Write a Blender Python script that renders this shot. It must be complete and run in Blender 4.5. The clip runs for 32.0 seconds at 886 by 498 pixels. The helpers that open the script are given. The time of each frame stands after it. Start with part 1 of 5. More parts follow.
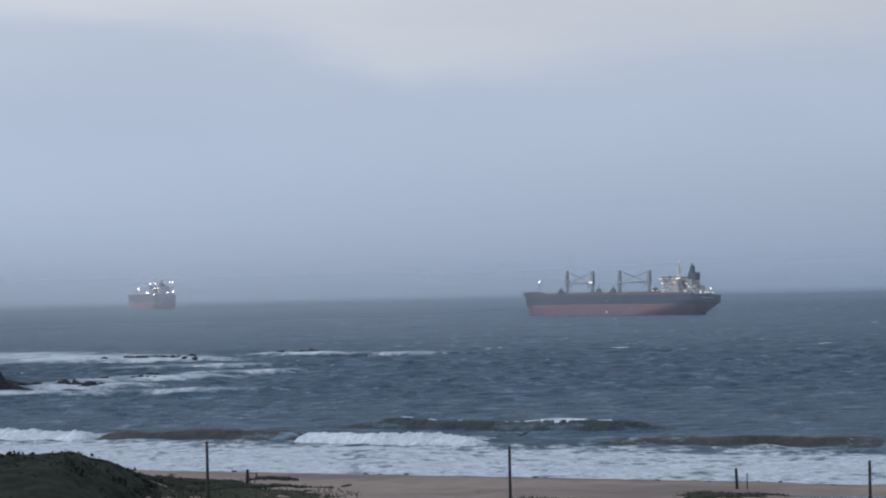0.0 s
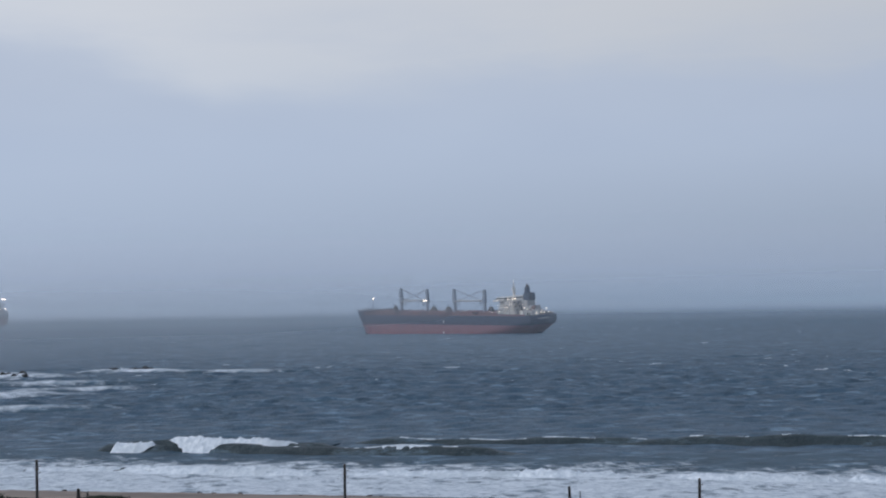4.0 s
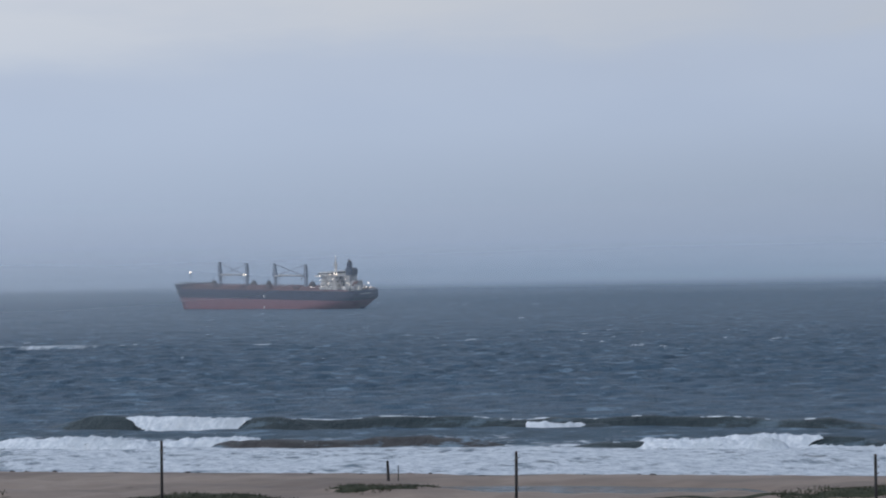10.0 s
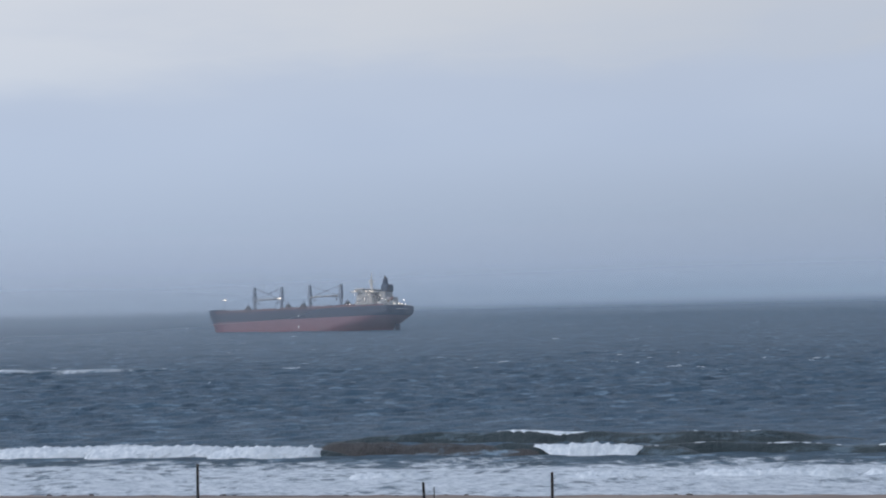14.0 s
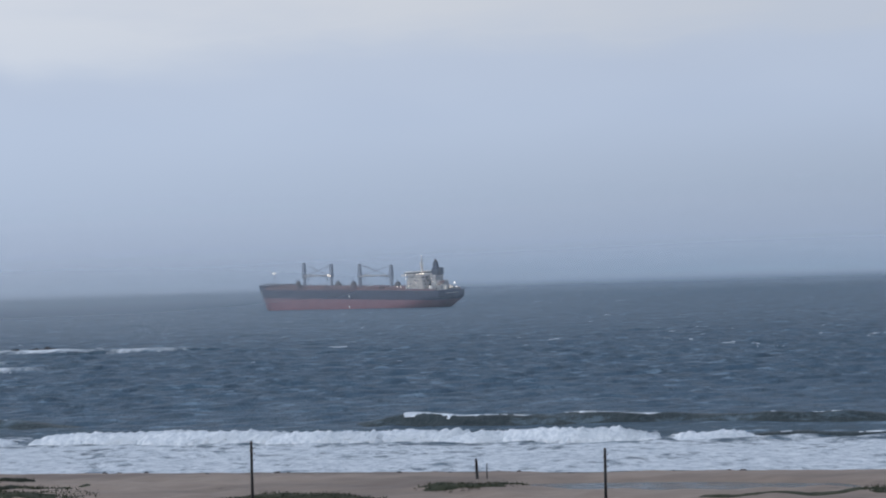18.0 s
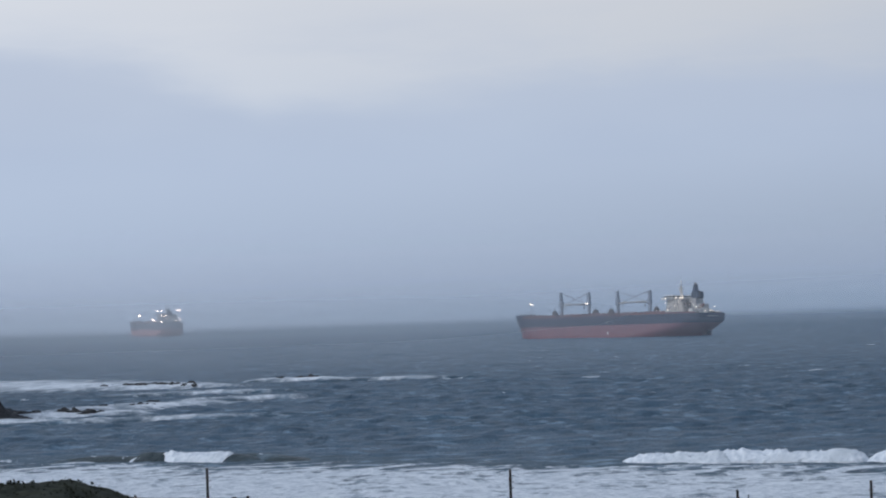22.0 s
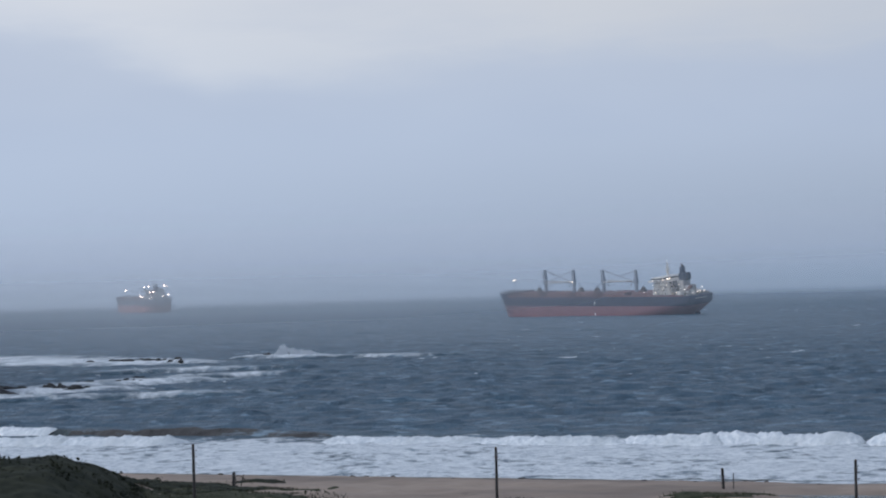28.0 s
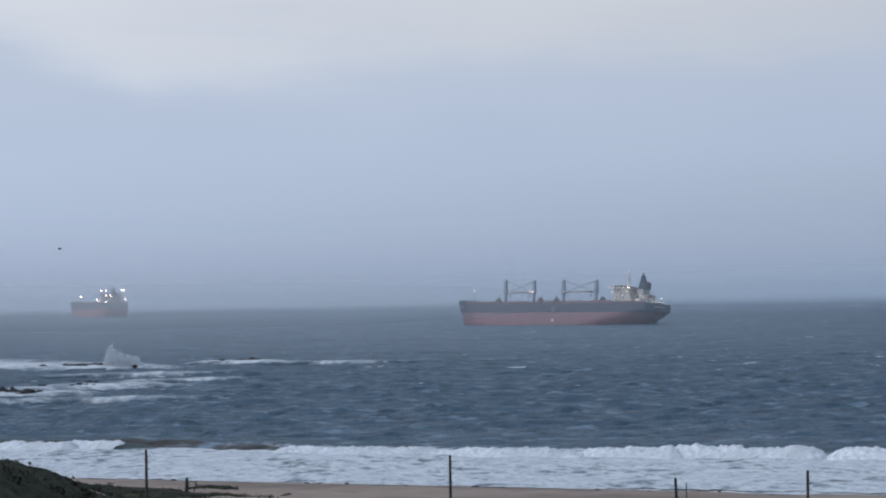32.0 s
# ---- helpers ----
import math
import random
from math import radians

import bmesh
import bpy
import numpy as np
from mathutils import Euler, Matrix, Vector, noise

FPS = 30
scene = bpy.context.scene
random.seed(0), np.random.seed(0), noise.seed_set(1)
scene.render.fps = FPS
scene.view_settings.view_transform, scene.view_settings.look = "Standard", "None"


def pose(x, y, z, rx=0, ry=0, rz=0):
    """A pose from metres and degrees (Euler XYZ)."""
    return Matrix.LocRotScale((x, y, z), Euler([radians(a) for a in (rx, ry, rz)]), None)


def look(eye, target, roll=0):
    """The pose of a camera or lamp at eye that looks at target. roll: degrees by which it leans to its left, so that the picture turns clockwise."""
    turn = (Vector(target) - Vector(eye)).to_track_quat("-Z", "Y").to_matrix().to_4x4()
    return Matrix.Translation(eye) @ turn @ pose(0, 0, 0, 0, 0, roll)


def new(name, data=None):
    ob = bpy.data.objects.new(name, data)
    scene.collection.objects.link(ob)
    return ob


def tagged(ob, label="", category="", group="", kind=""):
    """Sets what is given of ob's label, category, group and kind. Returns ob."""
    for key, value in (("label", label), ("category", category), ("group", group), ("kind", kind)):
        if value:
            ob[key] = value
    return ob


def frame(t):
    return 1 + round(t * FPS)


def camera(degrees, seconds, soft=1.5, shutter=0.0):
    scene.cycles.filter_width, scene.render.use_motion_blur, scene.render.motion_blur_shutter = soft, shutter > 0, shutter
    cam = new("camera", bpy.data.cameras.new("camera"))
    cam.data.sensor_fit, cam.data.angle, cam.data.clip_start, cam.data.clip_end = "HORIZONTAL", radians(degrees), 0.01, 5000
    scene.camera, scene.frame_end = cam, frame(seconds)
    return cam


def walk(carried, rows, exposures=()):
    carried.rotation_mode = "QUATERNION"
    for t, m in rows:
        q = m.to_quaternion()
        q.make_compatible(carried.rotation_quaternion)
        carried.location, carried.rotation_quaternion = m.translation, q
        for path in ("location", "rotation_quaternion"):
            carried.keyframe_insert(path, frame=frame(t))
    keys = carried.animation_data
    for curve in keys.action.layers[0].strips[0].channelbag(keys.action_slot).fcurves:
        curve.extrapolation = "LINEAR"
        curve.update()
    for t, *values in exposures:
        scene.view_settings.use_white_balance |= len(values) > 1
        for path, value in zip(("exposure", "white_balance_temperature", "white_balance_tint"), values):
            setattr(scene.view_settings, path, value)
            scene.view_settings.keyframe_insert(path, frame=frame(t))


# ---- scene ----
# ---- camera: it stands on a rise and pans by hand ----
EYE = (0.0, 0.0, 20.0)
LENS = 27.55
PX = 3200.0
VIEWS = [  # seconds, pan to the right, tilt, roll
    (0, 0.00, 1.30, -1.26), (0.5, 0.57, 1.82, -1.18), (1, 0.63, 2.13, -1.03), (1.5, 0.67, 2.08, -0.84), (2, 0.99, 2.15, -0.84),
    (2.5, 2.21, 2.27, -1.23), (3, 3.23, 1.98, -1.13), (3.5, 4.15, 1.31, -1.34), (4, 5.17, 1.78, -0.88), (4.5, 5.98, 1.65, -0.82),
    (6.5, 9.01, 1.55, -0.62), (7, 9.92, 1.74, -0.55), (7.5, 10.28, 1.62, -0.55), (8, 10.75, 1.57, -0.63), (8.5, 11.09, 1.51, -0.65),
    (9, 11.00, 1.44, -0.83), (9.5, 10.92, 1.16, -0.90), (10, 10.90, 0.90, -0.94), (10.5, 10.85, 1.54, -0.90), (11, 10.84, 1.68, -0.80),
    (11.5, 10.72, 1.44, -0.88), (12, 10.62, 1.64, -0.92), (12.5, 10.32, 1.73, -1.21), (13, 10.06, 1.61, -1.35), (13.5, 9.95, 1.47, -1.26),
    (14, 9.84, 1.59, -1.40), (14.5, 9.76, 1.36, -1.94), (16.5, 10.00, 1.51, -1.56), (17, 9.50, 1.50, -1.51), (17.5, 8.97, 0.96, -1.77),
    (18, 8.20, 0.90, -1.80), (18.5, 6.97, 1.51, -1.38), (19, 4.93, 1.56, -1.22), (19.5, 4.16, 1.36, -1.04), (20, 3.49, 1.80, -1.37),
    (20.5, 2.86, 2.06, -1.56), (21, 1.75, 1.76, -1.72), (21.5, 0.84, 1.67, -1.82), (22, 0.07, 2.06, -1.85), (22.5, -0.61, 2.16, -2.05),
    (23, -1.74, 1.72, -2.02), (23.5, -0.83, 1.77, -1.85), (24, -0.99, 1.71, -1.83), (24.5, -1.09, 1.32, -1.98), (25, -1.14, 1.15, -1.90),
    (25.5, -0.63, 1.57, -2.21), (27.5, -0.09, 1.16, -1.76), (28, 0.46, 1.34, -1.56), (28.5, 0.42, 1.48, -1.36), (29, 0.38, 1.32, -1.16),
    (29.5, 0.37, 1.29, -1.11), (30, 0.60, 1.81, -1.18), (30.5, 0.66, 1.61, -1.18), (31, 0.68, 1.69, -1.14), (31.5, 0.71, 1.63, -1.03),
    (32, 1.85, 1.55, -0.97),
]
cam = camera(LENS, 32.0, soft=2.0)
walk(cam, [(t, pose(*EYE, 90 + tilt, 0, -pan) @ pose(0, 0, 0, 0, 0, roll)) for t, pan, tilt, roll in VIEWS],
     [(0, -0.04), (10, -0.03), (13, 0.05), (17, 0.08), (20, 0.03), (23, 0.02), (28, 0.03), (32, 0.03)])


def bearing(a, d):
    """x and y at the bearing a and the distance d."""
    return d * math.sin(a / PX), d * math.cos(a / PX)


# ---- overcast sky and a wide, weak sun ----
def overcast():
    w = bpy.data.worlds.new("overcast_sky")
    scene.world = w
    w.use_nodes = True
    nt = w.node_tree
    nt.nodes.clear()
    N, L = nt.nodes.new, nt.links.new
    out = N("ShaderNodeOutputWorld")
    sky = N("ShaderNodeTexSky")
    sky.sky_type, sky.sun_disc = "NISHITA", False
    sky.sun_elevation, sky.sun_rotation = radians(31), radians(250)
    b1, b2, mix = N("ShaderNodeBackground"), N("ShaderNodeBackground"), N("ShaderNodeMixShader")
    b1.inputs[1].default_value = 0.05
    L(sky.outputs[0], b1.inputs[0])
    tc, sep = N("ShaderNodeTexCoord"), N("ShaderNodeSeparateXYZ")
    L(tc.outputs["Generated"], sep.inputs[0])
    ramp = N("ShaderNodeValToRGB")
    cr = ramp.color_ramp
    stops = [(0.0, (0.09, 0.115, 0.16)), (0.4972, (0.12, 0.165, 0.24)), (0.4995, (0.30, 0.37, 0.50)), (0.5035, (0.335, 0.405, 0.545)),
             (0.520, (0.375, 0.455, 0.60)), (0.545, (0.44, 0.525, 0.675)), (0.562, (0.56, 0.61, 0.70)), (0.585, (0.615, 0.645, 0.705)), (0.64, (0.46, 0.54, 0.67)), (1.0, (0.36, 0.45, 0.62))]
    while len(cr.elements) < len(stops):
        cr.elements.new(0.5)
    for e, (p, c) in zip(cr.elements, stops):
        e.position, e.color = p, (*c, 1)
    half = N("ShaderNodeMath")
    half.operation = "MULTIPLY_ADD"
    half.inputs[1].default_value, half.inputs[2].default_value = 0.5, 0.5
    L(sep.outputs[2], half.inputs[0])
    L(half.outputs[0], ramp.inputs[0])
    L(ramp.outputs[0], b2.inputs[0])
    # the overcast is brighter on the side of the low sun
    lean = N("ShaderNodeMath")
    lean.operation = "MULTIPLY_ADD"
    lean.inputs[1].default_value, lean.inputs[2].default_value = -0.38, 1.04
    L(sep.outputs[0], lean.inputs[0])
    L(lean.outputs[0], b2.inputs[1])
    mix.inputs[0].default_value = 0.94
    L(b1.outputs[0], mix.inputs[1])
    L(b2.outputs[0], mix.inputs[2])
    L(mix.outputs[0], out.inputs[0])
    sun = new("sun", bpy.data.lights.new("sun", "SUN"))
    sun.data.energy, sun.data.angle, sun.data.color = 0.9, radians(40), (0.98, 0.98, 0.98)
    sun.matrix_world = look((0, 0, 0), (0.85, 0.30, -0.55))


overcast()


# ---- materials ----
def shader(name, color, rough=0.7, metal=0.0, spec=0.5):
    m = bpy.data.materials.new(name)
    m.use_nodes = True
    b = m.node_tree.nodes["Principled BSDF"]
    b.inputs["Base Color"].default_value = (*color, 1)
    b.inputs["Roughness"].default_value, b.inputs["Metallic"].default_value = rough, metal
    b.inputs["Specular IOR Level"].default_value = spec
    return m, m.node_tree, b


def noise_node(nt, scale, detail=4.0, stretch=(1, 1, 1), coords="Object", rough=0.55):
    tc, mp, nz = (nt.nodes.new(k) for k in ("ShaderNodeTexCoord", "ShaderNodeMapping", "ShaderNodeTexNoise"))
    mp.inputs["Scale"].default_value = stretch
    nz.inputs["Scale"].default_value, nz.inputs["Detail"].default_value, nz.inputs["Roughness"].default_value = scale, detail, rough
    nt.links.new(tc.outputs[coords], mp.inputs[0])
    nt.links.new(mp.outputs[0], nz.inputs["Vector"])
    return nz


def ramp_node(nt, source, stops):
    r = nt.nodes.new("ShaderNodeValToRGB")
    while len(r.color_ramp.elements) < len(stops):
        r.color_ramp.elements.new(0.5)
    for e, (p, c) in zip(r.color_ramp.elements, stops):
        e.position, e.color = p, (*c, 1) if len(c) == 3 else c
    nt.links.new(source, r.inputs[0])
    return r


def mix_color(nt, fac, a, b, kind="MIX"):
    m = nt.nodes.new("ShaderNodeMix")
    m.data_type, m.blend_type = "RGBA", kind
    for i, v in ((0, fac), (6, a), (7, b)):
        if isinstance(v, (int, float)):
            m.inputs[i].default_value = v
        elif isinstance(v, tuple):
            m.inputs[i].default_value = (*v, 1)
        else:
            nt.links.new(v, m.inputs[i])
    return m.outputs[2]


def bump_node(nt, bsdf, height, strength=0.4, distance=0.05):
    b = nt.nodes.new("ShaderNodeBump")
    b.inputs["Strength"].default_value, b.inputs["Distance"].default_value = strength, distance
    nt.links.new(height, b.inputs["Height"])
    nt.links.new(b.outputs[0], bsdf.inputs["Normal"])


def worn(name, low, high, scale, rough=0.7, metal=0.0, stretch=(1, 1, 1), stain=None, bump=0.3, spec=0.5, relief=0.05):
    """A surface of two tones in grain and, if given, a third in large stains."""
    m, nt, b = shader(name, low, rough, metal, spec)
    n1 = noise_node(nt, scale, 5.0, stretch)
    col = ramp_node(nt, n1.outputs[0], [(0.32, low), (0.68, high)]).outputs[0]
    if stain:
        n2 = noise_node(nt, scale * 0.13, 4.0, stretch)
        fac = ramp_node(nt, n2.outputs[0], [(0.5, (0, 0, 0)), (0.72, (0.75, 0.75, 0.75))]).outputs[0]
        col = mix_color(nt, fac, col, stain)
    nt.links.new(col, b.inputs["Base Color"])
    bump_node(nt, b, n1.outputs[0], bump, relief)
    return m


def glow(name, color, strength):
    m, nt, b = shader(name, color, 0.4)
    b.inputs["Emission Color"].default_value = (*color, 1)
    b.inputs["Emission Strength"].default_value = strength
    return m


def sea_tone(nt, deep, tint, streaks):
    """Deep and paler water in patches, painted shade of troughs and torn films of foam."""
    patch = noise_node(nt, 0.012, 4.0, (0.35, 1.0, 1.0))
    col = ramp_node(nt, patch.outputs[0], [(0.35, deep), (0.7, tint)]).outputs[0]
    if streaks:
        # painted shade of troughs and steep little faces, short in the wind and long across it
        trough_shade = noise_node(nt, 0.75, 6.0, (0.30, 0.30, 1.0), rough=0.66)
        dark = ramp_node(nt, trough_shade.outputs[0], [(0.38, (0.6, 0.6, 0.6)), (0.54, (0, 0, 0))]).outputs[0]
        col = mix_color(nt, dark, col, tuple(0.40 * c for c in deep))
        # torn films of old foam
        line = noise_node(nt, 0.55, 8.0, (0.24, 0.34, 1.0), rough=0.74)
        fac = ramp_node(nt, line.outputs[0], [(0.54, (0, 0, 0)), (0.65, (streaks,) * 3)]).outputs[0]
        col = mix_color(nt, fac, col, (0.28, 0.39, 0.48))
    return col


def water(name, deep, streaks=0.0, rough=0.16, tint=None):
    m, nt, b = shader(name, deep, rough)
    b.inputs["IOR"].default_value, b.inputs["Specular IOR Level"].default_value = 1.33, 0.5
    chop = noise_node(nt, 0.5, 6.0, (1.0, 0.5, 1.0), rough=0.62)
    swell = noise_node(nt, 0.05, 3.0, (0.4, 1.0, 1.0))
    hsum = nt.nodes.new("ShaderNodeMath")
    hsum.operation = "MULTIPLY_ADD"
    hsum.inputs[1].default_value = 3.0
    nt.links.new(swell.outputs[0], hsum.inputs[0])
    nt.links.new(chop.outputs[0], hsum.inputs[2])
    bump_node(nt, b, hsum.outputs[0], 1.0, 0.9)
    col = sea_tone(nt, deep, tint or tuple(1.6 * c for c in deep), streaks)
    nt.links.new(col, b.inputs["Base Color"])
    return m


def lace(name, cover, scale=0.22, stretch=(0.5, 1.0, 1.0), lean=0.0, origin=0.0, out=(0.0, 1.0), thin=0.0, round_off=None, soft=1.0):
    """Water covered with foam that breaks up into lace and streaks, and thins out seawards over the stretch `out`."""
    m, nt, b = shader(name, (0.74, 0.78, 0.82), 0.8, spec=0.2)
    n = noise_node(nt, scale, 9.0, stretch, rough=0.72)
    big = noise_node(nt, scale * 0.16, 3.0, stretch)
    fine = noise_node(nt, scale * 2.6, 8.0, (1.0, 0.85, 1.0), rough=0.72)

    def calc(op, a, c, d=None):
        k = nt.nodes.new("ShaderNodeMath")
        k.operation = op
        for q, v in enumerate((a, c, d)):
            if isinstance(v, float):
                k.inputs[q].default_value = v
            elif v is not None:
                nt.links.new(v, k.inputs[q])
        return k.outputs[0]

    s = calc("MULTIPLY_ADD", big.outputs[0], 0.7, n.outputs[0])
    if thin:
        tc, sep, mr = (nt.nodes.new(k) for k in ("ShaderNodeTexCoord", "ShaderNodeSeparateXYZ", "ShaderNodeMapRange"))
        nt.links.new(tc.outputs["Object"], sep.inputs[0])
        u = calc("ADD", calc("MULTIPLY_ADD", sep.outputs[0], float(lean), sep.outputs[1]), float(-origin))
        nt.links.new(u, mr.inputs[0])
        mr.inputs[1].default_value, mr.inputs[2].default_value, mr.inputs[4].default_value = out[0], out[1], thin
        s = calc("SUBTRACT", s, mr.outputs[0])
    if round_off:
        tc, mp, ln = (nt.nodes.new(k) for k in ("ShaderNodeTexCoord", "ShaderNodeMapping", "ShaderNodeVectorMath"))
        ln.operation = "LENGTH"
        mp.inputs["Scale"].default_value = (1 / round_off[0], 1 / round_off[1], 0.0)
        nt.links.new(tc.outputs["Object"], mp.inputs[0])
        nt.links.new(mp.outputs[0], ln.inputs[0])
        s = calc("SUBTRACT", s, calc("MULTIPLY", calc("POWER", ln.outputs["Value"], 2.0), 0.34))
    e = 1.25 - 0.5 * cover
    mask = ramp_node(nt, s, [(max(0.02, e - 0.10 * soft), (0, 0, 0)), (min(0.99, e + 0.07 * soft), (1, 1, 1))]).outputs[0]
    tone = ramp_node(nt, n.outputs[0], [(0.38, (0.44, 0.49, 0.54)), (0.60, (0.80, 0.83, 0.86))]).outputs[0]
    tone = mix_color(nt, 0.5, tone, ramp_node(nt, fine.outputs[0], [(0.38, (0.36, 0.41, 0.46)), (0.57, (0.86, 0.88, 0.90))]).outputs[0])
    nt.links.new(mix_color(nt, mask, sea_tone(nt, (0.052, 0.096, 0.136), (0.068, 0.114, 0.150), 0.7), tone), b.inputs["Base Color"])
    rough = ramp_node(nt, mask, [(0.1, (0.55, 0.55, 0.55)), (0.6, (0.85, 0.85, 0.85))]).outputs[0]
    nt.links.new(rough, b.inputs["Roughness"])
    bump_node(nt, b, fine.outputs[0], 0.9, 0.3)
    return m


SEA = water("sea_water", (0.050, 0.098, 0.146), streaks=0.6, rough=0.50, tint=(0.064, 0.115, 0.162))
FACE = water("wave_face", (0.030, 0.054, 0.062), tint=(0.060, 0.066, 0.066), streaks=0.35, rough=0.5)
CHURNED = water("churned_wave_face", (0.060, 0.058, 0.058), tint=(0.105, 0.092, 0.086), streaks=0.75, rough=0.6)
POOL = water("pool_water", (0.05, 0.06, 0.065), rough=0.08)
FOAM = worn("white_foam", (0.56, 0.61, 0.66), (0.90, 0.92, 0.94), 1.5, 0.85, stretch=(1, 0.6, 0.7), stain=(0.50, 0.54, 0.57), bump=0.9, spec=0.2, relief=0.25)
LACE_DENSE = lace("dense_foam", 1.06, 0.50, (0.85, 0.66, 1.0))
LACE_SURF = lace("surf_foam_lace", 0.98, 0.44, (0.85, 0.66, 1.0), 0.4, 193.0, (26.0, 54.0), 0.36)
LACE_TRAIL = lace("trailing_foam_lace", 1.04, 0.44, (0.85, 0.66, 1.0), 0.0, 0.0, (4.0, 20.0), 0.5)
SPRAY = worn("spray_droplets", (0.72, 0.76, 0.80), (0.84, 0.87, 0.90), 1.5, 0.9, spec=0.1)
GRASS = worn("dune_grass", (0.017, 0.021, 0.015), (0.042, 0.044, 0.029), 0.8, 0.9, spec=0.15)
LEAF = worn("scrub_leaf", (0.014, 0.019, 0.014), (0.044, 0.048, 0.032), 0.35, 0.9, spec=0.1)
SEDGE = worn("pale_sedge", (0.030, 0.036, 0.022), (0.075, 0.076, 0.048), 1.2, 0.9, spec=0.15)
ROCK = worn("wet_rock", (0.016, 0.016, 0.018), (0.050, 0.047, 0.046), 0.5, 0.6, stain=(0.025, 0.026, 0.024), bump=0.9, relief=0.3)
CLIFF = worn("cliff_rock", (0.012, 0.013, 0.016), (0.052, 0.050, 0.054), 0.45, 0.9, stretch=(1, 1, 1.6), stain=(0.022, 0.027, 0.023), bump=1.0, relief=0.9)
TIMBER = worn("weathered_timber", (0.014, 0.014, 0.015), (0.050, 0.046, 0.046), 1.5, 0.9, stretch=(4, 4, 0.4), bump=0.5)
STEEL = worn("rusty_steel", (0.05, 0.04, 0.036), (0.12, 0.09, 0.075), 3.0, 0.7, 0.3)
HULL_RED = worn("antifouling_red", (0.190, 0.078, 0.094), (0.240, 0.102, 0.118), 0.12, 0.40, stretch=(1, 1, 3), stain=(0.20, 0.135, 0.13), bump=0.1, spec=0.7)
HULL_DARK = worn("hull_dark_blue", (0.020, 0.025, 0.052), (0.034, 0.038, 0.070), 0.12, 0.35, stretch=(1, 1, 3), stain=(0.062, 0.052, 0.056), bump=0.1, spec=0.5)
DECK_RED = worn("deck_red", (0.17, 0.085, 0.08), (0.24, 0.12, 0.115), 0.3, 0.8, stain=(0.13, 0.08, 0.07), bump=0.1)
SHIP_WHITE = worn("ship_white", (0.68, 0.63, 0.57), (0.86, 0.81, 0.75), 0.3, 0.6, stain=(0.40, 0.32, 0.26), bump=0.1)
SHIP_GREY = worn("ship_grey", (0.40, 0.39, 0.38), (0.58, 0.56, 0.54), 0.6, 0.7, stain=(0.22, 0.19, 0.17), bump=0.1)
CRANE_GREY = worn("crane_grey", (0.22, 0.25, 0.30), (0.30, 0.33, 0.38), 0.4, 0.7, stain=(0.15, 0.13, 0.12), bump=0.1)
FUNNEL_BLUE = worn("funnel_blue", (0.030, 0.042, 0.070), (0.048, 0.060, 0.092), 0.4, 0.6, bump=0.1)
# far hull paints, lifted so that some distance haze is in their colour
HAZED_RED = worn("hazed_hull_red", (0.30, 0.145, 0.145), (0.35, 0.17, 0.17), 0.1, 0.8, bump=0.1)
HAZED_DARK = worn("hazed_hull_grey", (0.050, 0.054, 0.078), (0.075, 0.078, 0.102), 0.1, 0.8, bump=0.1)
GLASS = shader("dark_glass", (0.02, 0.025, 0.03), 0.15)[0]
LAMP = glow("lamp_glow", (1.0, 0.86, 0.72), 3.2)
MARK = shader("white_marking", (0.75, 0.75, 0.73), 0.7)[0]


def sand():
    m, nt, b = shader("wet_sand", (0.2, 0.15, 0.125), 0.75)
    tc, sep = nt.nodes.new("ShaderNodeTexCoord"), nt.nodes.new("ShaderNodeSeparateXYZ")
    nt.links.new(tc.outputs["Object"], sep.inputs[0])
    n = noise_node(nt, 0.9, 7.0, (0.5, 1, 1), rough=0.7)
    bands = noise_node(nt, 0.09, 4.0, (0.35, 1.0, 1.0))
    dry = ramp_node(nt, n.outputs[0], [(0.3, (0.275, 0.206, 0.164)), (0.7, (0.375, 0.288, 0.228))]).outputs[0]
    dark = ramp_node(nt, bands.outputs[0], [(0.44, (0, 0, 0)), (0.62, (0.85, 0.85, 0.85))]).outputs[0]
    col = mix_color(nt, dark, dry, (0.195, 0.146, 0.118))
    wrack = noise_node(nt, 0.30, 8.0, (0.45, 0.9, 1.0), rough=0.75)
    col = mix_color(nt, ramp_node(nt, wrack.outputs[0], [(0.60, (0, 0, 0)), (0.70, (0.75, 0.75, 0.75))]).outputs[0], col, (0.075, 0.062, 0.050))
    wet = nt.nodes.new("ShaderNodeMapRange")
    wet.inputs[1].default_value, wet.inputs[2].default_value = 0.9, 0.2
    nt.links.new(sep.outputs[2], wet.inputs[0])
    col = mix_color(nt, wet.outputs[0], col, (0.10, 0.078, 0.07))
    rough = nt.nodes.new("ShaderNodeMapRange")
    rough.inputs[3].default_value, rough.inputs[4].default_value = 0.85, 0.3
    nt.links.new(wet.outputs[0], rough.inputs[0])
    nt.links.new(rough.outputs[0], b.inputs["Roughness"])
    nt.links.new(col, b.inputs["Base Color"])
    bump_node(nt, b, n.outputs[0], 0.5, 0.08)
    return m


SAND = sand()


# ---- mesh helpers ----
def empty(name, m=None, **tags):
    ob = new(name)
    if m is not None:
        ob.matrix_world = m
    return tagged(ob, **tags)


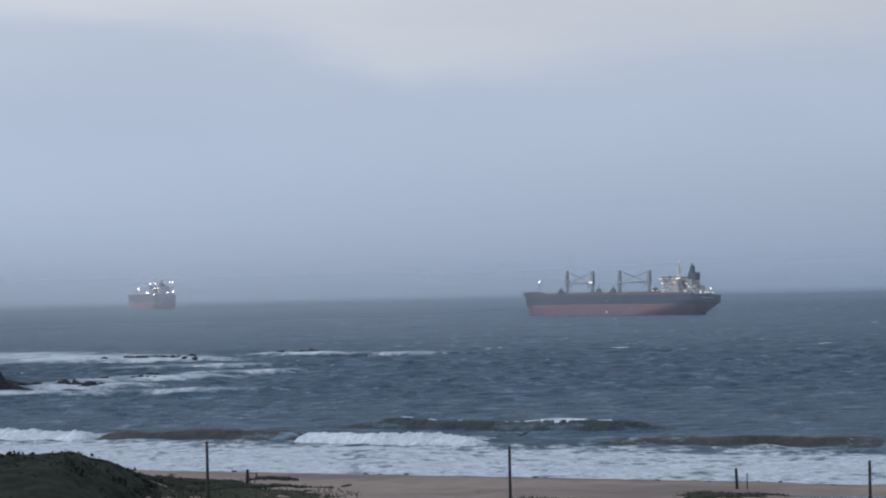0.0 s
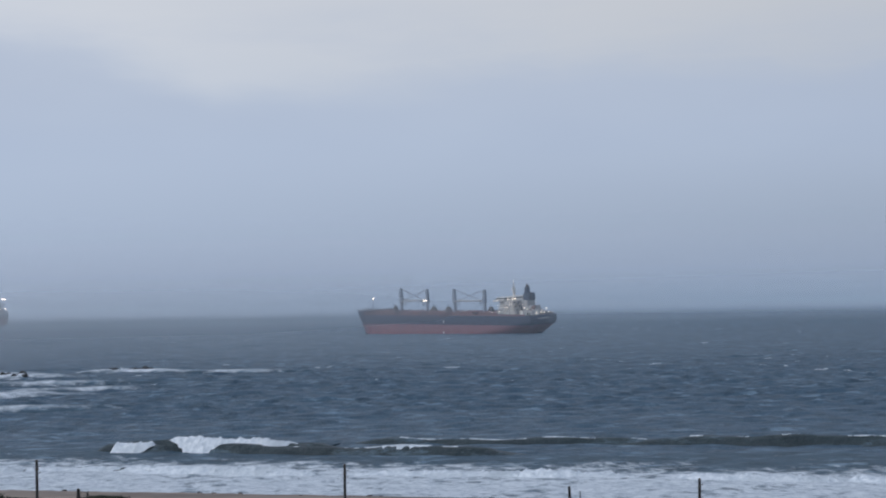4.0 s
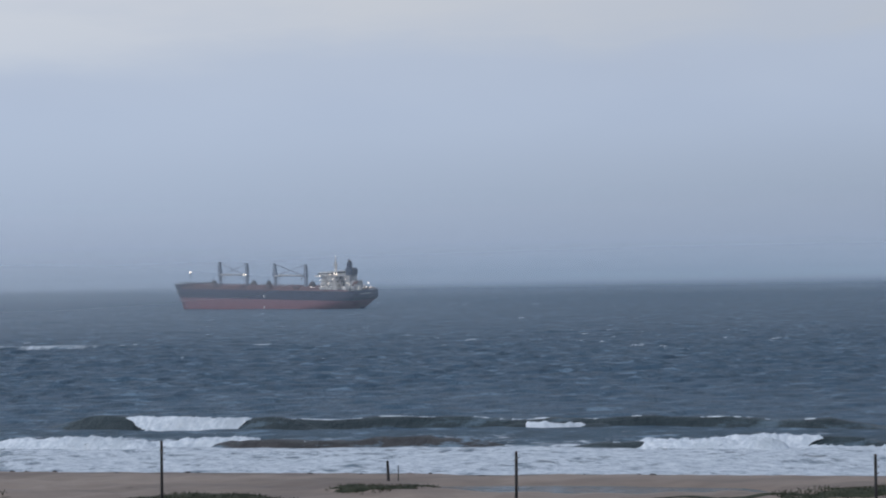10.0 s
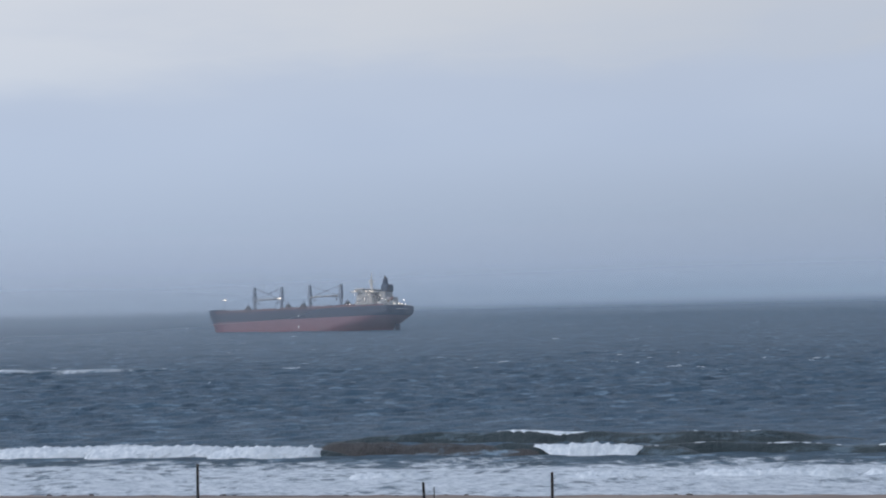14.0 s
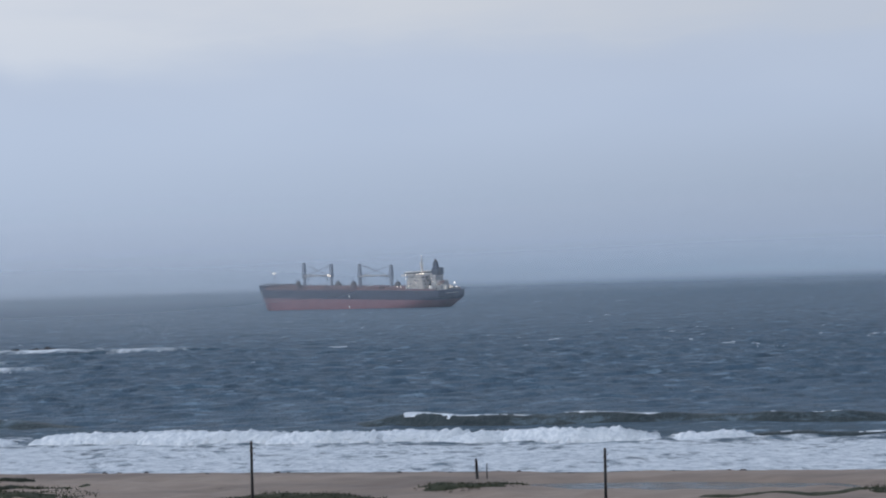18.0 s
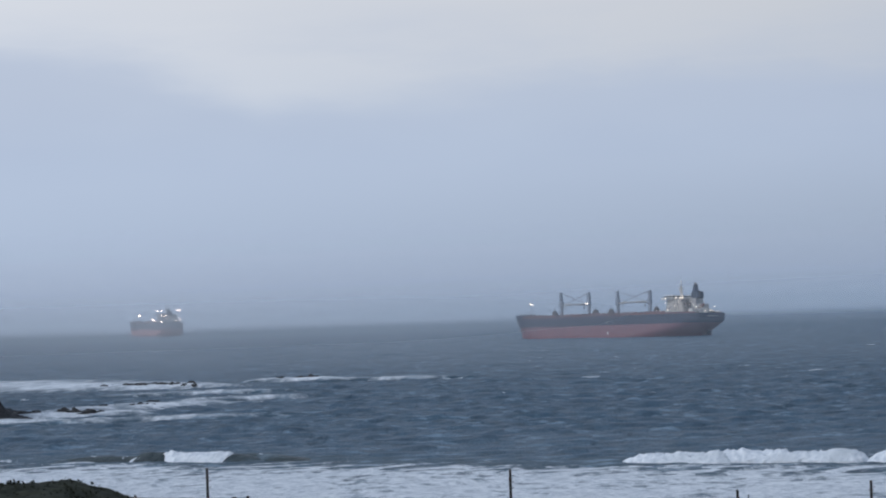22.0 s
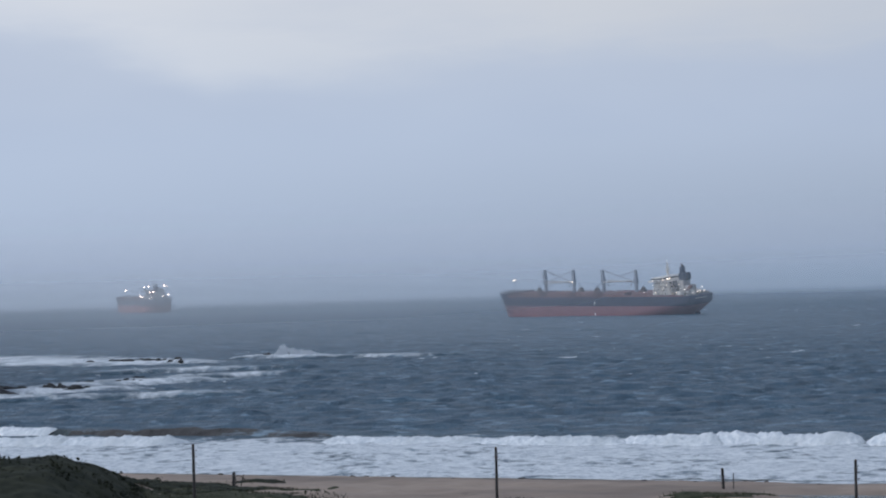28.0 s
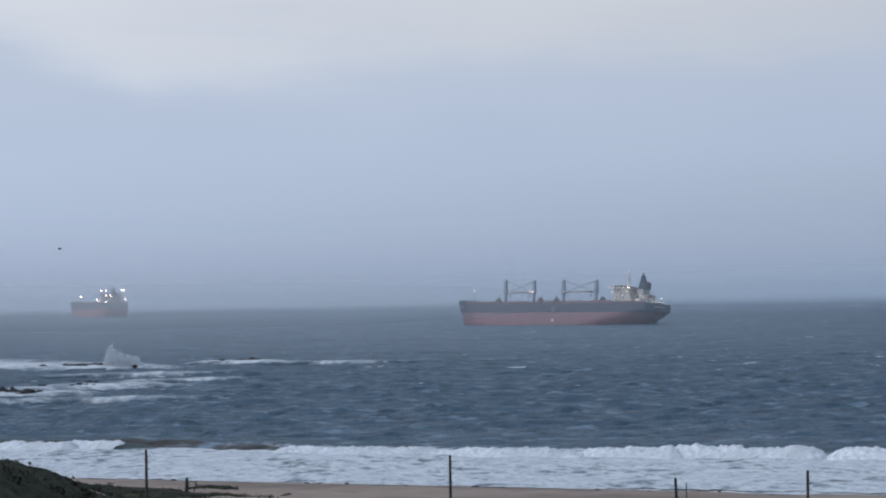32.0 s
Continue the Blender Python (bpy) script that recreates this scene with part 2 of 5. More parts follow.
def part(name, bm, material, parent=None, label="", smooth=False, data=None):
    """One mesh object from a bmesh (or shared mesh data), under a thing or a part."""
    if data is None:
        data = bpy.data.meshes.new(name)
        bm.to_mesh(data)
        bm.free()
        data.materials.append(material)
        if smooth:
            data.polygons.foreach_set("use_smooth", [True] * len(data.polygons))
    ob = new(name, data)
    ob.parent = parent
    return tagged(ob, label=label)


def box(bm, x0, x1, y0, y1, z0, z1, bevel=0.0, m=None):
    r = bmesh.ops.create_cube(bm, size=1.0)
    vs = r["verts"]
    for v in vs:
        v.co = Vector((x0 + (v.co.x + 0.5) * (x1 - x0), y0 + (v.co.y + 0.5) * (y1 - y0), z0 + (v.co.z + 0.5) * (z1 - z0)))
    if bevel:
        es = list({e for v in vs for e in v.link_edges})
        vs = list({v for f in bmesh.ops.bevel(bm, geom=es, offset=bevel, segments=1, affect="EDGES")["faces"] for v in f.verts} | {v for v in vs if v.is_valid})
    if m is not None:
        bmesh.ops.transform(bm, matrix=m, verts=[v for v in vs if v.is_valid])
    return bm


def rod(bm, a, b, r0, r1=None, n=8):
    """A tapered round bar from a to b."""
    a, b = Vector(a), Vector(b)
    d = b - a
    q = d.to_track_quat("Z", "Y").to_matrix().to_4x4()
    bmesh.ops.create_cone(bm, cap_ends=True, segments=n, radius1=r0, radius2=r0 if r1 is None else r1, depth=d.length,
                          matrix=Matrix.Translation((a + b) / 2) @ q)
    return bm


def ball(bm, c, r, sub=1, squash=(1, 1, 1)):
    bmesh.ops.create_icosphere(bm, subdivisions=sub, radius=r, matrix=Matrix.Translation(c) @ Matrix.Diagonal((*squash, 1)))
    return bm


def sheet(name, X, Y, Z, material, smooth=True):
    """A grid mesh from three arrays of one shape."""
    r, c = X.shape
    co = np.stack([X, Y, Z], -1).reshape(-1, 3).astype(np.float32)
    i = np.arange(r * c).reshape(r, c)
    q = np.stack([i[:-1, :-1], i[:-1, 1:], i[1:, 1:], i[1:, :-1]], -1).reshape(-1, 4)
    me = bpy.data.meshes.new(name)
    me.vertices.add(len(co))
    me.vertices.foreach_set("co", co.ravel())
    me.loops.add(q.size)
    me.loops.foreach_set("vertex_index", q.ravel().astype(np.int32))
    me.polygons.add(len(q))
    me.polygons.foreach_set("loop_start", np.arange(0, q.size, 4, dtype=np.int32))
    me.polygons.foreach_set("use_smooth", np.full(len(q), smooth))
    me.update(calc_edges=True)
    me.validate()
    me.materials.append(material)
    return me


def soup(name, co, faces, material, smooth=False):
    me = bpy.data.meshes.new(name)
    me.from_pydata([tuple(p) for p in co], [], faces)
    me.materials.append(material)
    if smooth:
        me.polygons.foreach_set("use_smooth", [True] * len(me.polygons))
    return me


def smoothstep(a, b, v):
    t = np.clip((v - a) / (b - a), 0, 1)
    return t * t * (3 - 2 * t)


def ripple(X, Y, seed, waves, low, high, spread=1.0, toward=-math.pi / 2):
    """A sum of sine waves, with wavelengths from low to high, running about one way."""
    rng = np.random.default_rng(seed)
    Z = np.zeros_like(X)
    for _ in range(waves):
        lam = low * (high / low) ** rng.random()
        a = toward + rng.normal(0, spread)
        k = 2 * np.pi / lam
        p = k * (X * np.cos(a) + Y * np.sin(a)) + rng.random() * 6.283
        Z += lam * (np.exp(np.sin(p) - 1) - 0.45)
    return Z / (waves ** 0.5 * 0.5 * (low + high))


# ---- the land: beach, dunes and the rise the camera stands on ----
def shore_y(x):
    return 193.0 - 0.4 * np.clip(x, -150, 140)


PROFILE_S = [-400, -193, -125, -85, -62, -45, -22, -10, 0, 14, 75, 400]
PROFILE_Z = [17.0, 17.8, 9.0, 4.0, 3.4, 3.1, 2.3, 1.2, 0.12, -1.0, -4.0, -9.0]


def ground_z(x, y):
    x, y = np.asarray(x, float), np.asarray(y, float)
    z = np.interp(y - shore_y(x), PROFILE_S, PROFILE_Z)
    z = z + 4.25 * np.exp(-(((x + 51) / 26.7) ** 14) - ((y - 139) / 16.0) ** 2)
    z = z + 0.55 * np.exp(-(((x - 6) / 8.0) ** 2) - ((y - 137) / 5.0) ** 2)
    z = z + 0.7 * np.exp(-(((x + 17) / 10.0) ** 2) - ((y - 148) / 6.0) ** 2)
    z = z + 0.5 * np.exp(-(((x - 22) / 5.0) ** 2) - ((y - 142) / 4.0) ** 2)
    z = z + 0.4 * np.exp(-(((x - 62) / 12.0) ** 2) - ((y - 130) / 6.0) ** 2)
    z = z - 1.15 * np.exp(-(((x - 41) / 13.0) ** 4) - ((y - 144.2 + 0.40 * (x - 41)) / 4.6) ** 2)
    z = z - 0.16 * np.exp(-(((x - 36.5) / 4.0) ** 4) - ((y - 160.0) / 16.0) ** 4)
    amp = np.clip((z - 0.2) / 3.0, 0, 1) * 0.16
    return z + amp * (np.sin(x * 0.9 + 1.3 * np.sin(y * 0.31)) * np.sin(y * 0.7 + 0.8 * np.sin(x * 0.23)) + 0.5 * np.sin(x * 0.37 + y * 0.53))


def land():
    xs = np.concatenate([np.linspace(-420, -75, 60), np.linspace(-74, 105, 260), np.linspace(107, 420, 60)])
    ys = np.concatenate([np.linspace(-160, 118, 60), np.linspace(119, 216, 180), np.linspace(220, 520, 40)])
    X, Y = np.meshgrid(xs, ys)
    me = sheet("ground", X, Y, ground_z(X, Y), SAND)
    tagged(new("ground", me), "brown sandy beach and low dunes sloping to the sea", "ground", kind="structure")


land()


# ---- the sea, which runs in towards the shore ----
def sea_height(X, Y):
    R = np.maximum(Y, 1.0)
    step = R * 0.0042
    Z = np.zeros_like(X)
    for low, high, h, seed, spread in ((3, 8, 0.85, 1, 0.42), (8, 18, 0.36, 2, 0.26), (18, 60, 0.34, 3, 0.16)):
        fade = smoothstep(1.2, 3.0, (low + high) / 2 / step) * 0.85 + 0.15
        Z += h * fade * ripple(X, Y, seed, 24, low, high, spread)
    Z *= 0.30 + 0.70 * smoothstep(250, 400, Y)
    Z *= 1 - 0.75 * smoothstep(1200, 3000, Y) - 0.25 * smoothstep(3500, 4600, Y)
    return Z - 0.3 * smoothstep(650, 1150, Y) + 2.8 * smoothstep(1500, 2300, Y) - 0.15


def sea():
    ys = 110.0 * (5085.0 / 110.0) ** np.linspace(0, 1, 960)
    an = np.radians(np.concatenate([np.linspace(-40, -19, 24), np.linspace(-18.6, 28.6, 600), np.linspace(29, 50, 24)]))
    A, R = np.meshgrid(an, ys)
    X, Y = R * np.tan(A), R
    me = sheet("sea", X, Y, sea_height(X, Y), SEA)
    return tagged(new("sea", me), "dark slate-blue choppy sea reaching to the hazy horizon", "sea", kind="structure")


SEA_SHEET = sea()


# ---- the far backdrop: glowing haze painted low on the horizon, behind everything ----
def haze_backdrop():
    m = bpy.data.materials.new("horizon_haze")
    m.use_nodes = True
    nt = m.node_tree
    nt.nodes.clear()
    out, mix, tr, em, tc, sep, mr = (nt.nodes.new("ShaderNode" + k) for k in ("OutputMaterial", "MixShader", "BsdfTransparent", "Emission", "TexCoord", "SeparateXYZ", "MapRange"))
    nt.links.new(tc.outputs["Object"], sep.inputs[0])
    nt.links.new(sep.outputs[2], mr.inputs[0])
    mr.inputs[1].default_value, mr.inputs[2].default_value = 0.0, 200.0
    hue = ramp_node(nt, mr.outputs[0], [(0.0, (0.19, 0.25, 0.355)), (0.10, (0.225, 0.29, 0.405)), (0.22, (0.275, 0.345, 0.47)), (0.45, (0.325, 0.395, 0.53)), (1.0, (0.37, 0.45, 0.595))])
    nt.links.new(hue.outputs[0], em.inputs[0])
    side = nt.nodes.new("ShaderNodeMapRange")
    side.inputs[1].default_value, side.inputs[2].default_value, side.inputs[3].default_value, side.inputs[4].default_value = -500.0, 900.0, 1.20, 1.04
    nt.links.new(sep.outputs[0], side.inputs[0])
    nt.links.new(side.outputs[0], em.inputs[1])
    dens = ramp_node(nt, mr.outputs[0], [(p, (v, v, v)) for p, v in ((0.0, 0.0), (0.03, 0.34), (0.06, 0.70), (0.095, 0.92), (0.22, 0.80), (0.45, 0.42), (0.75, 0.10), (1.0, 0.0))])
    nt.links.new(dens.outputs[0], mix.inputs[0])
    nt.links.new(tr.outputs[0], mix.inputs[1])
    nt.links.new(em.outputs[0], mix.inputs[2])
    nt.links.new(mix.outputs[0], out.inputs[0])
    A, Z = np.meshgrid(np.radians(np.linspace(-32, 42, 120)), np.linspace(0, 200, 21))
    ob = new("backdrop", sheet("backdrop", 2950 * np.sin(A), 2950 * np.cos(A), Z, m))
    tagged(ob, "pale grey glowing strip painted as haze along the horizon", "backdrop", kind="structure")


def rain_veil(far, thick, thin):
    """A see-through sheet added to stand in for haze, lit by the sky like any other thing: thickest at the height of
    the horizon.
    """
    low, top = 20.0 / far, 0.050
    m = bpy.data.materials.new("haze_sheet")
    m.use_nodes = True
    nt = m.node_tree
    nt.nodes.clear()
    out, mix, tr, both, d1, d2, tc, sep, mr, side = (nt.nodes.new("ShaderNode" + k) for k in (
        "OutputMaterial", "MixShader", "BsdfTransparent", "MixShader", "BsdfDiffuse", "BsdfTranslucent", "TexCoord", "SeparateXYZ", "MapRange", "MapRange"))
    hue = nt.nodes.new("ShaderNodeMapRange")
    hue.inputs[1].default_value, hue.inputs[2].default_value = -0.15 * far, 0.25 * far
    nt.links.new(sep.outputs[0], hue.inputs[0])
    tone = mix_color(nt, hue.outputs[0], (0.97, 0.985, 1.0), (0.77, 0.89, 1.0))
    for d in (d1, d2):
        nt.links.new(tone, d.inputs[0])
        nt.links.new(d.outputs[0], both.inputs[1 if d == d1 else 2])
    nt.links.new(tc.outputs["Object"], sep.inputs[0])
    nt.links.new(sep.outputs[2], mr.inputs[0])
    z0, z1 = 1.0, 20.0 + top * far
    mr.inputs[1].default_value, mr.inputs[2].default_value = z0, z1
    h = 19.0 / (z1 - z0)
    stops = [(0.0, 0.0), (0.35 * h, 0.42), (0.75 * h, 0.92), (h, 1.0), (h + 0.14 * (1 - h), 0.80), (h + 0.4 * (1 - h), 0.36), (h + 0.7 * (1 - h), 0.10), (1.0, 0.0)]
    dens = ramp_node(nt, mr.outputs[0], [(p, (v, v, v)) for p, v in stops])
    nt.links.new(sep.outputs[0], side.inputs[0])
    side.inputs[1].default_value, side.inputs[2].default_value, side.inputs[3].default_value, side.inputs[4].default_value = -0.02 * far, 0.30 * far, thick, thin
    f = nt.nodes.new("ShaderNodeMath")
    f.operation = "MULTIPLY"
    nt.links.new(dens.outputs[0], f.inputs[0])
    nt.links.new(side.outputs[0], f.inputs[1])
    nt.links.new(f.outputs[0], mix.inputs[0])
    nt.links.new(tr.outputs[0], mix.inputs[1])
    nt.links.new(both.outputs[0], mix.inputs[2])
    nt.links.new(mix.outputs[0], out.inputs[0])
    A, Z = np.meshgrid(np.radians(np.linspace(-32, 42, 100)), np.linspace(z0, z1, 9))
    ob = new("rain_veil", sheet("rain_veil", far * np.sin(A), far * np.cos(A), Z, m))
    tagged(ob, "faint pale see-through sheet added as haze over the sea", "rain", kind="structure")


def cloud_deck():
    """A blue-grey deck of stratus far behind everything, with a ragged upper edge against the brighter overcast."""
    far = 4700.0
    m = bpy.data.materials.new("stratus")
    m.use_nodes = True
    nt = m.node_tree
    nt.nodes.clear()
    out, mix, tr, em, tc, sep, az, el = (nt.nodes.new("ShaderNode" + k) for k in ("OutputMaterial", "MixShader", "BsdfTransparent", "Emission", "TexCoord", "SeparateXYZ", "Math", "Math"))
    nt.links.new(tc.outputs["Object"], sep.inputs[0])
    az.operation = "ARCTAN2"
    nt.links.new(sep.outputs[0], az.inputs[0])
    nt.links.new(sep.outputs[1], az.inputs[1])
    el.operation = "DIVIDE"
    el.inputs[1].default_value = far
    nt.links.new(sep.outputs[2], el.inputs[0])

    def calc(op, *args):
        k = nt.nodes.new("ShaderNodeMath")
        k.operation = op
        for q, v in enumerate(args):
            if isinstance(v, float):
                k.inputs[q].default_value = v
            else:
                nt.links.new(v, k.inputs[q])
        return k.outputs[0]

    def clouds(scale, stretch, detail, at):
        vec, mp, nz = (nt.nodes.new("ShaderNode" + k) for k in ("CombineXYZ", "Mapping", "TexNoise"))
        nt.links.new(az.outputs[0], vec.inputs[0])
        nt.links.new(el.outputs[0], vec.inputs[1])
        mp.inputs["Scale"].default_value, mp.inputs["Location"].default_value = (1.0, stretch, 1.0), (at, 0.0, 0.0)
        nz.inputs["Scale"].default_value, nz.inputs["Detail"].default_value, nz.inputs["Roughness"].default_value = scale, detail, 0.5
        nt.links.new(vec.outputs[0], mp.inputs[0])
        nt.links.new(mp.outputs[0], nz.inputs["Vector"])
        return nz.outputs[0]

    # how high the deck's edge stands round the horizon
    turn = nt.nodes.new("ShaderNodeMapRange")
    turn.inputs[1].default_value, turn.inputs[2].default_value = -0.5, 0.7
    nt.links.new(az.outputs[0], turn.inputs[0])
    edge = ramp_node(nt, turn.outputs[0], [(p, (v, v, v)) for p, v in (
        (0.0, 0.165), (0.20, 0.160), (0.30, 0.154), (0.345, 0.146), (0.40, 0.117), (0.455, 0.124), (0.55, 0.135), (0.68, 0.124), (0.78, 0.135), (1.0, 0.160))])
    lumps = clouds(9.0, 3.2, 5.0, 0.7)
    over = calc("SUBTRACT", calc("MULTIPLY_ADD", lumps, 0.045, edge.outputs[0]), calc("ADD", el.outputs[0], 0.0125))
    body = nt.nodes.new("ShaderNodeMapRange")
    body.interpolation_type = "SMOOTHSTEP"
    body.inputs[1].default_value, body.inputs[2].default_value = -0.010, 0.022
    nt.links.new(over, body.inputs[0])
    foot = nt.nodes.new("ShaderNodeMapRange")
    foot.interpolation_type = "SMOOTHSTEP"
    foot.inputs[1].default_value, foot.inputs[2].default_value = 0.045, 0.105
    nt.links.new(el.outputs[0], foot.inputs[0])
    wisps = ramp_node(nt, clouds(5.0, 4.0, 5.0, 3.1), [(0.40, (0, 0, 0)), (0.64, (0.38, 0.38, 0.38))])
    dens = calc("MAXIMUM", calc("MULTIPLY", calc("MULTIPLY", body.outputs[0], foot.outputs[0]), 0.70), calc("MULTIPLY", wisps.outputs[0], foot.outputs[0]))
    tone = ramp_node(nt, clouds(4.0, 2.5, 4.0, 8.3), [(0.3, (0.41, 0.49, 0.645)), (0.7, (0.46, 0.54, 0.685))])
    rim = nt.nodes.new("ShaderNodeMapRange")
    rim.inputs[1].default_value, rim.inputs[2].default_value = 0.155, 0.185
    rim.inputs[3].default_value, rim.inputs[4].default_value = 1.0, 0.0
    nt.links.new(el.outputs[0], rim.inputs[0])
    nt.links.new(tone.outputs[0], em.inputs[0])
    nt.links.new(calc("MULTIPLY", dens, rim.outputs[0]), mix.inputs[0])
    nt.links.new(tr.outputs[0], mix.inputs[1])
    nt.links.new(em.outputs[0], mix.inputs[2])
    nt.links.new(mix.outputs[0], out.inputs[0])
    A, Z = np.meshgrid(np.radians(np.linspace(-42, 62, 160)), np.linspace(0.04, 0.19, 10) * far)
    ob = new("backdrop", sheet("backdrop", far * np.sin(A), far * np.cos(A), Z, m))
    return tagged(ob, "blue-grey deck of stratus cloud with a ragged upper edge", "backdrop", kind="structure")


haze_backdrop()
# two sheets add haze over the sea and in front of the ships
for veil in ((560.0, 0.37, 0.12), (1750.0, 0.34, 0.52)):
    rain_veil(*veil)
CLOUDS = cloud_deck()


# ---- poles and posts on the beach ----
def utility_pole(a, el, d, lean):
    x, y = bearing(a, d)
    top = EYE[2] + el / PX * d
    g = float(ground_z(x, y))
    ob = empty("utility_pole", pose(x, y, g - 0.02, lean[0], lean[1], 0), label="dark weathered timber pole with pegs, standing in the dunes", category="pole", group="poles along the beach")
    h = top - g + 0.02
    bm = bmesh.new()
    rod(bm, (0, 0, 0), (0, 0, h), 0.115, 0.085, 10)
    part("trunk", bm, TIMBER, ob, smooth=True)
    bm = bmesh.new()
    rod(bm, (0, 0, h), (0, 0, h + 0.10), 0.115, 0.05, 10)
    part("cap", bm, STEEL, ob)
    for k, z in enumerate((0.35, 0.75, 1.15)):
        bm = bmesh.new()
        rod(bm, (0.06, 0, h - z), (0.20, 0, h - z + 0.03), 0.02, 0.02, 6)
        ball(bm, (0.21, 0, h - z + 0.05), 0.035, 1)
        part("peg", bm, STEEL, ob)
    bm = bmesh.new()
    rod(bm, (0, 0, h - 0.55), (0, 0, h - 0.47), 0.125, 0.125, 10)
    part("band", bm, STEEL, ob)


for a, el, lean in ((-421.4, -258.1, (0.3, -0.3)), (108.9, -280.0, (0, 0.2)), (730.6, -311.8, (0, 0.7)), (1353.1, -318.7, (0, 0.1))):
    utility_pole(a, el, 118.0, lean)


def short_post(x, y, h, r, lean=0.0):
    ob = empty("fence_post", pose(x, y, float(ground_z(x, y)) - 0.05, 0, lean, 0), label="short dark timber post standing in the sand", category="post", group="posts on the beach")
    bm = bmesh.new()
    rod(bm, (0, 0, 0), (0, 0, h), r, r * 0.85, 8)
    part("stake", bm, TIMBER, ob)
    bm = bmesh.new()
    rod(bm, (0, 0, h), (0, 0, h + 0.06), r * 0.87, r * 0.5, 8)
    part("weathered_top", bm, TIMBER, ob)


short_post(*bearing(505.8, 156.0), 1.75, 0.13, -2.0)
short_post(*bearing(523.0, 157.0), 1.35, 0.05, 1.0)
short_post(*bearing(-353.0, 166.0), 1.35, 0.16, 1.0)
short_post(*bearing(-341.0, 166.5), 1.10, 0.05, 14.0)


def bent_frame(x, y):
    """A washed-up bent rail beside the post."""
    ob = empty("bent_rail", pose(x, y, float(ground_z(x, y)), 0, 0, 12), label="bent dark metal rail half buried in the sand", category="rail")
    pts = [(0, 0, 0), (0.1, 0, 0.75), (0.35, 0, 0.95), (0.75, 0.1, 0.80), (1.0, 0.1, 0.45), (1.7, 0.2, 0.1)]
    for a, b in zip(pts, pts[1:]):
        bm = bmesh.new()
        rod(bm, a, b, 0.035, 0.035, 6)
        part("rail_piece", bm, STEEL, ob)


bent_frame(*bearing(-352.0, 167.0))


# ---- rocks, reef and headland ----
def boulder(seed, r, squash):
    rng = np.random.default_rng(seed)
    bm = bmesh.new()
    bmesh.ops.create_icosphere(bm, subdivisions=3, radius=1.0)
    off = Vector(rng.random(3) * 50)
    for v in bm.verts:
        n = noise.noise(v.co * 1.1 + off) * 0.55 + noise.noise(v.co * 2.7 + off) * 0.42 + noise.noise(v.co * 6.0 + off) * 0.26
        v.co = Vector((v.co.x * squash[0], v.co.y * squash[1], v.co.z * squash[2])) * (r * (1 + n))
    return bm


ROCKS = [  # x, y, radius, height factor, length factor
    (-99, 572, 1.5, 0.6, 1.9), (-95.5, 571, 1.8, 0.55, 1.9), (-91.5, 569, 1.5, 0.75, 1.6), (-88, 566, 2.0, 0.55, 2.0), (-84, 562, 1.5, 0.8, 1.6), (-80.5, 559, 1.4, 0.5, 1.9), (-77, 556, 0.9, 0.5, 1.9),
    (-47, 589, 1.5, 0.7, 2.0), (-43, 592, 1.5, 0.7, 1.8),
    (-85, 402, 1.6, 0.9, 1.7), (-82, 400, 1.5, 1.0, 1.3), (-78.5, 398, 1.4, 0.9, 1.7), (-80, 424, 0.9, 0.7, 1.8), (-72, 444, 1.0, 0.6, 1.9),
    (-91, 402, 1.0, 0.8, 1.6), (-95, 404, 1.5, 0.8, 1.5), (-99, 401, 1.7, 0.8, 1.4), (-103, 397, 2.2, 0.8, 1.3), (-107, 393, 2.6, 0.7, 1.3)]
REEF = np.random.default_rng(77)
for cx, cy, wide, deep, count, small, large in ((-82, 401, 3.6, 1.6, 13, 0.35, 0.85), (-94, 403, 1.8, 1.0, 4, 0.35, 0.7), (-72, 432, 2.5, 2.5, 2, 0.4, 0.7), (-89, 566, 6.5, 3.0, 16, 0.5, 1.0), (-74, 430, 6.0, 2.0, 8, 0.3, 0.6), (-45, 590, 3.0, 1.5, 3, 0.5, 0.9)):
    for k in range(count):
        ROCKS.append((cx + REEF.normal(0, wide), cy + REEF.normal(0, deep), REEF.uniform(small, large), REEF.uniform(0.6, 1.0), REEF.uniform(1.2, 2.0)))
for i, (x, y, r, hz, lx) in enumerate(ROCKS):
    ob = part("rock", boulder(i, r, (lx, 0.9, hz)), ROCK)
    ob.matrix_world = pose(x, y, 0.25 if r > 1.2 else 0.68, 0, 0, 17.0 * i)
    tagged(ob, "dark wet jagged rock awash in white surf", "rock", "reef rocks")


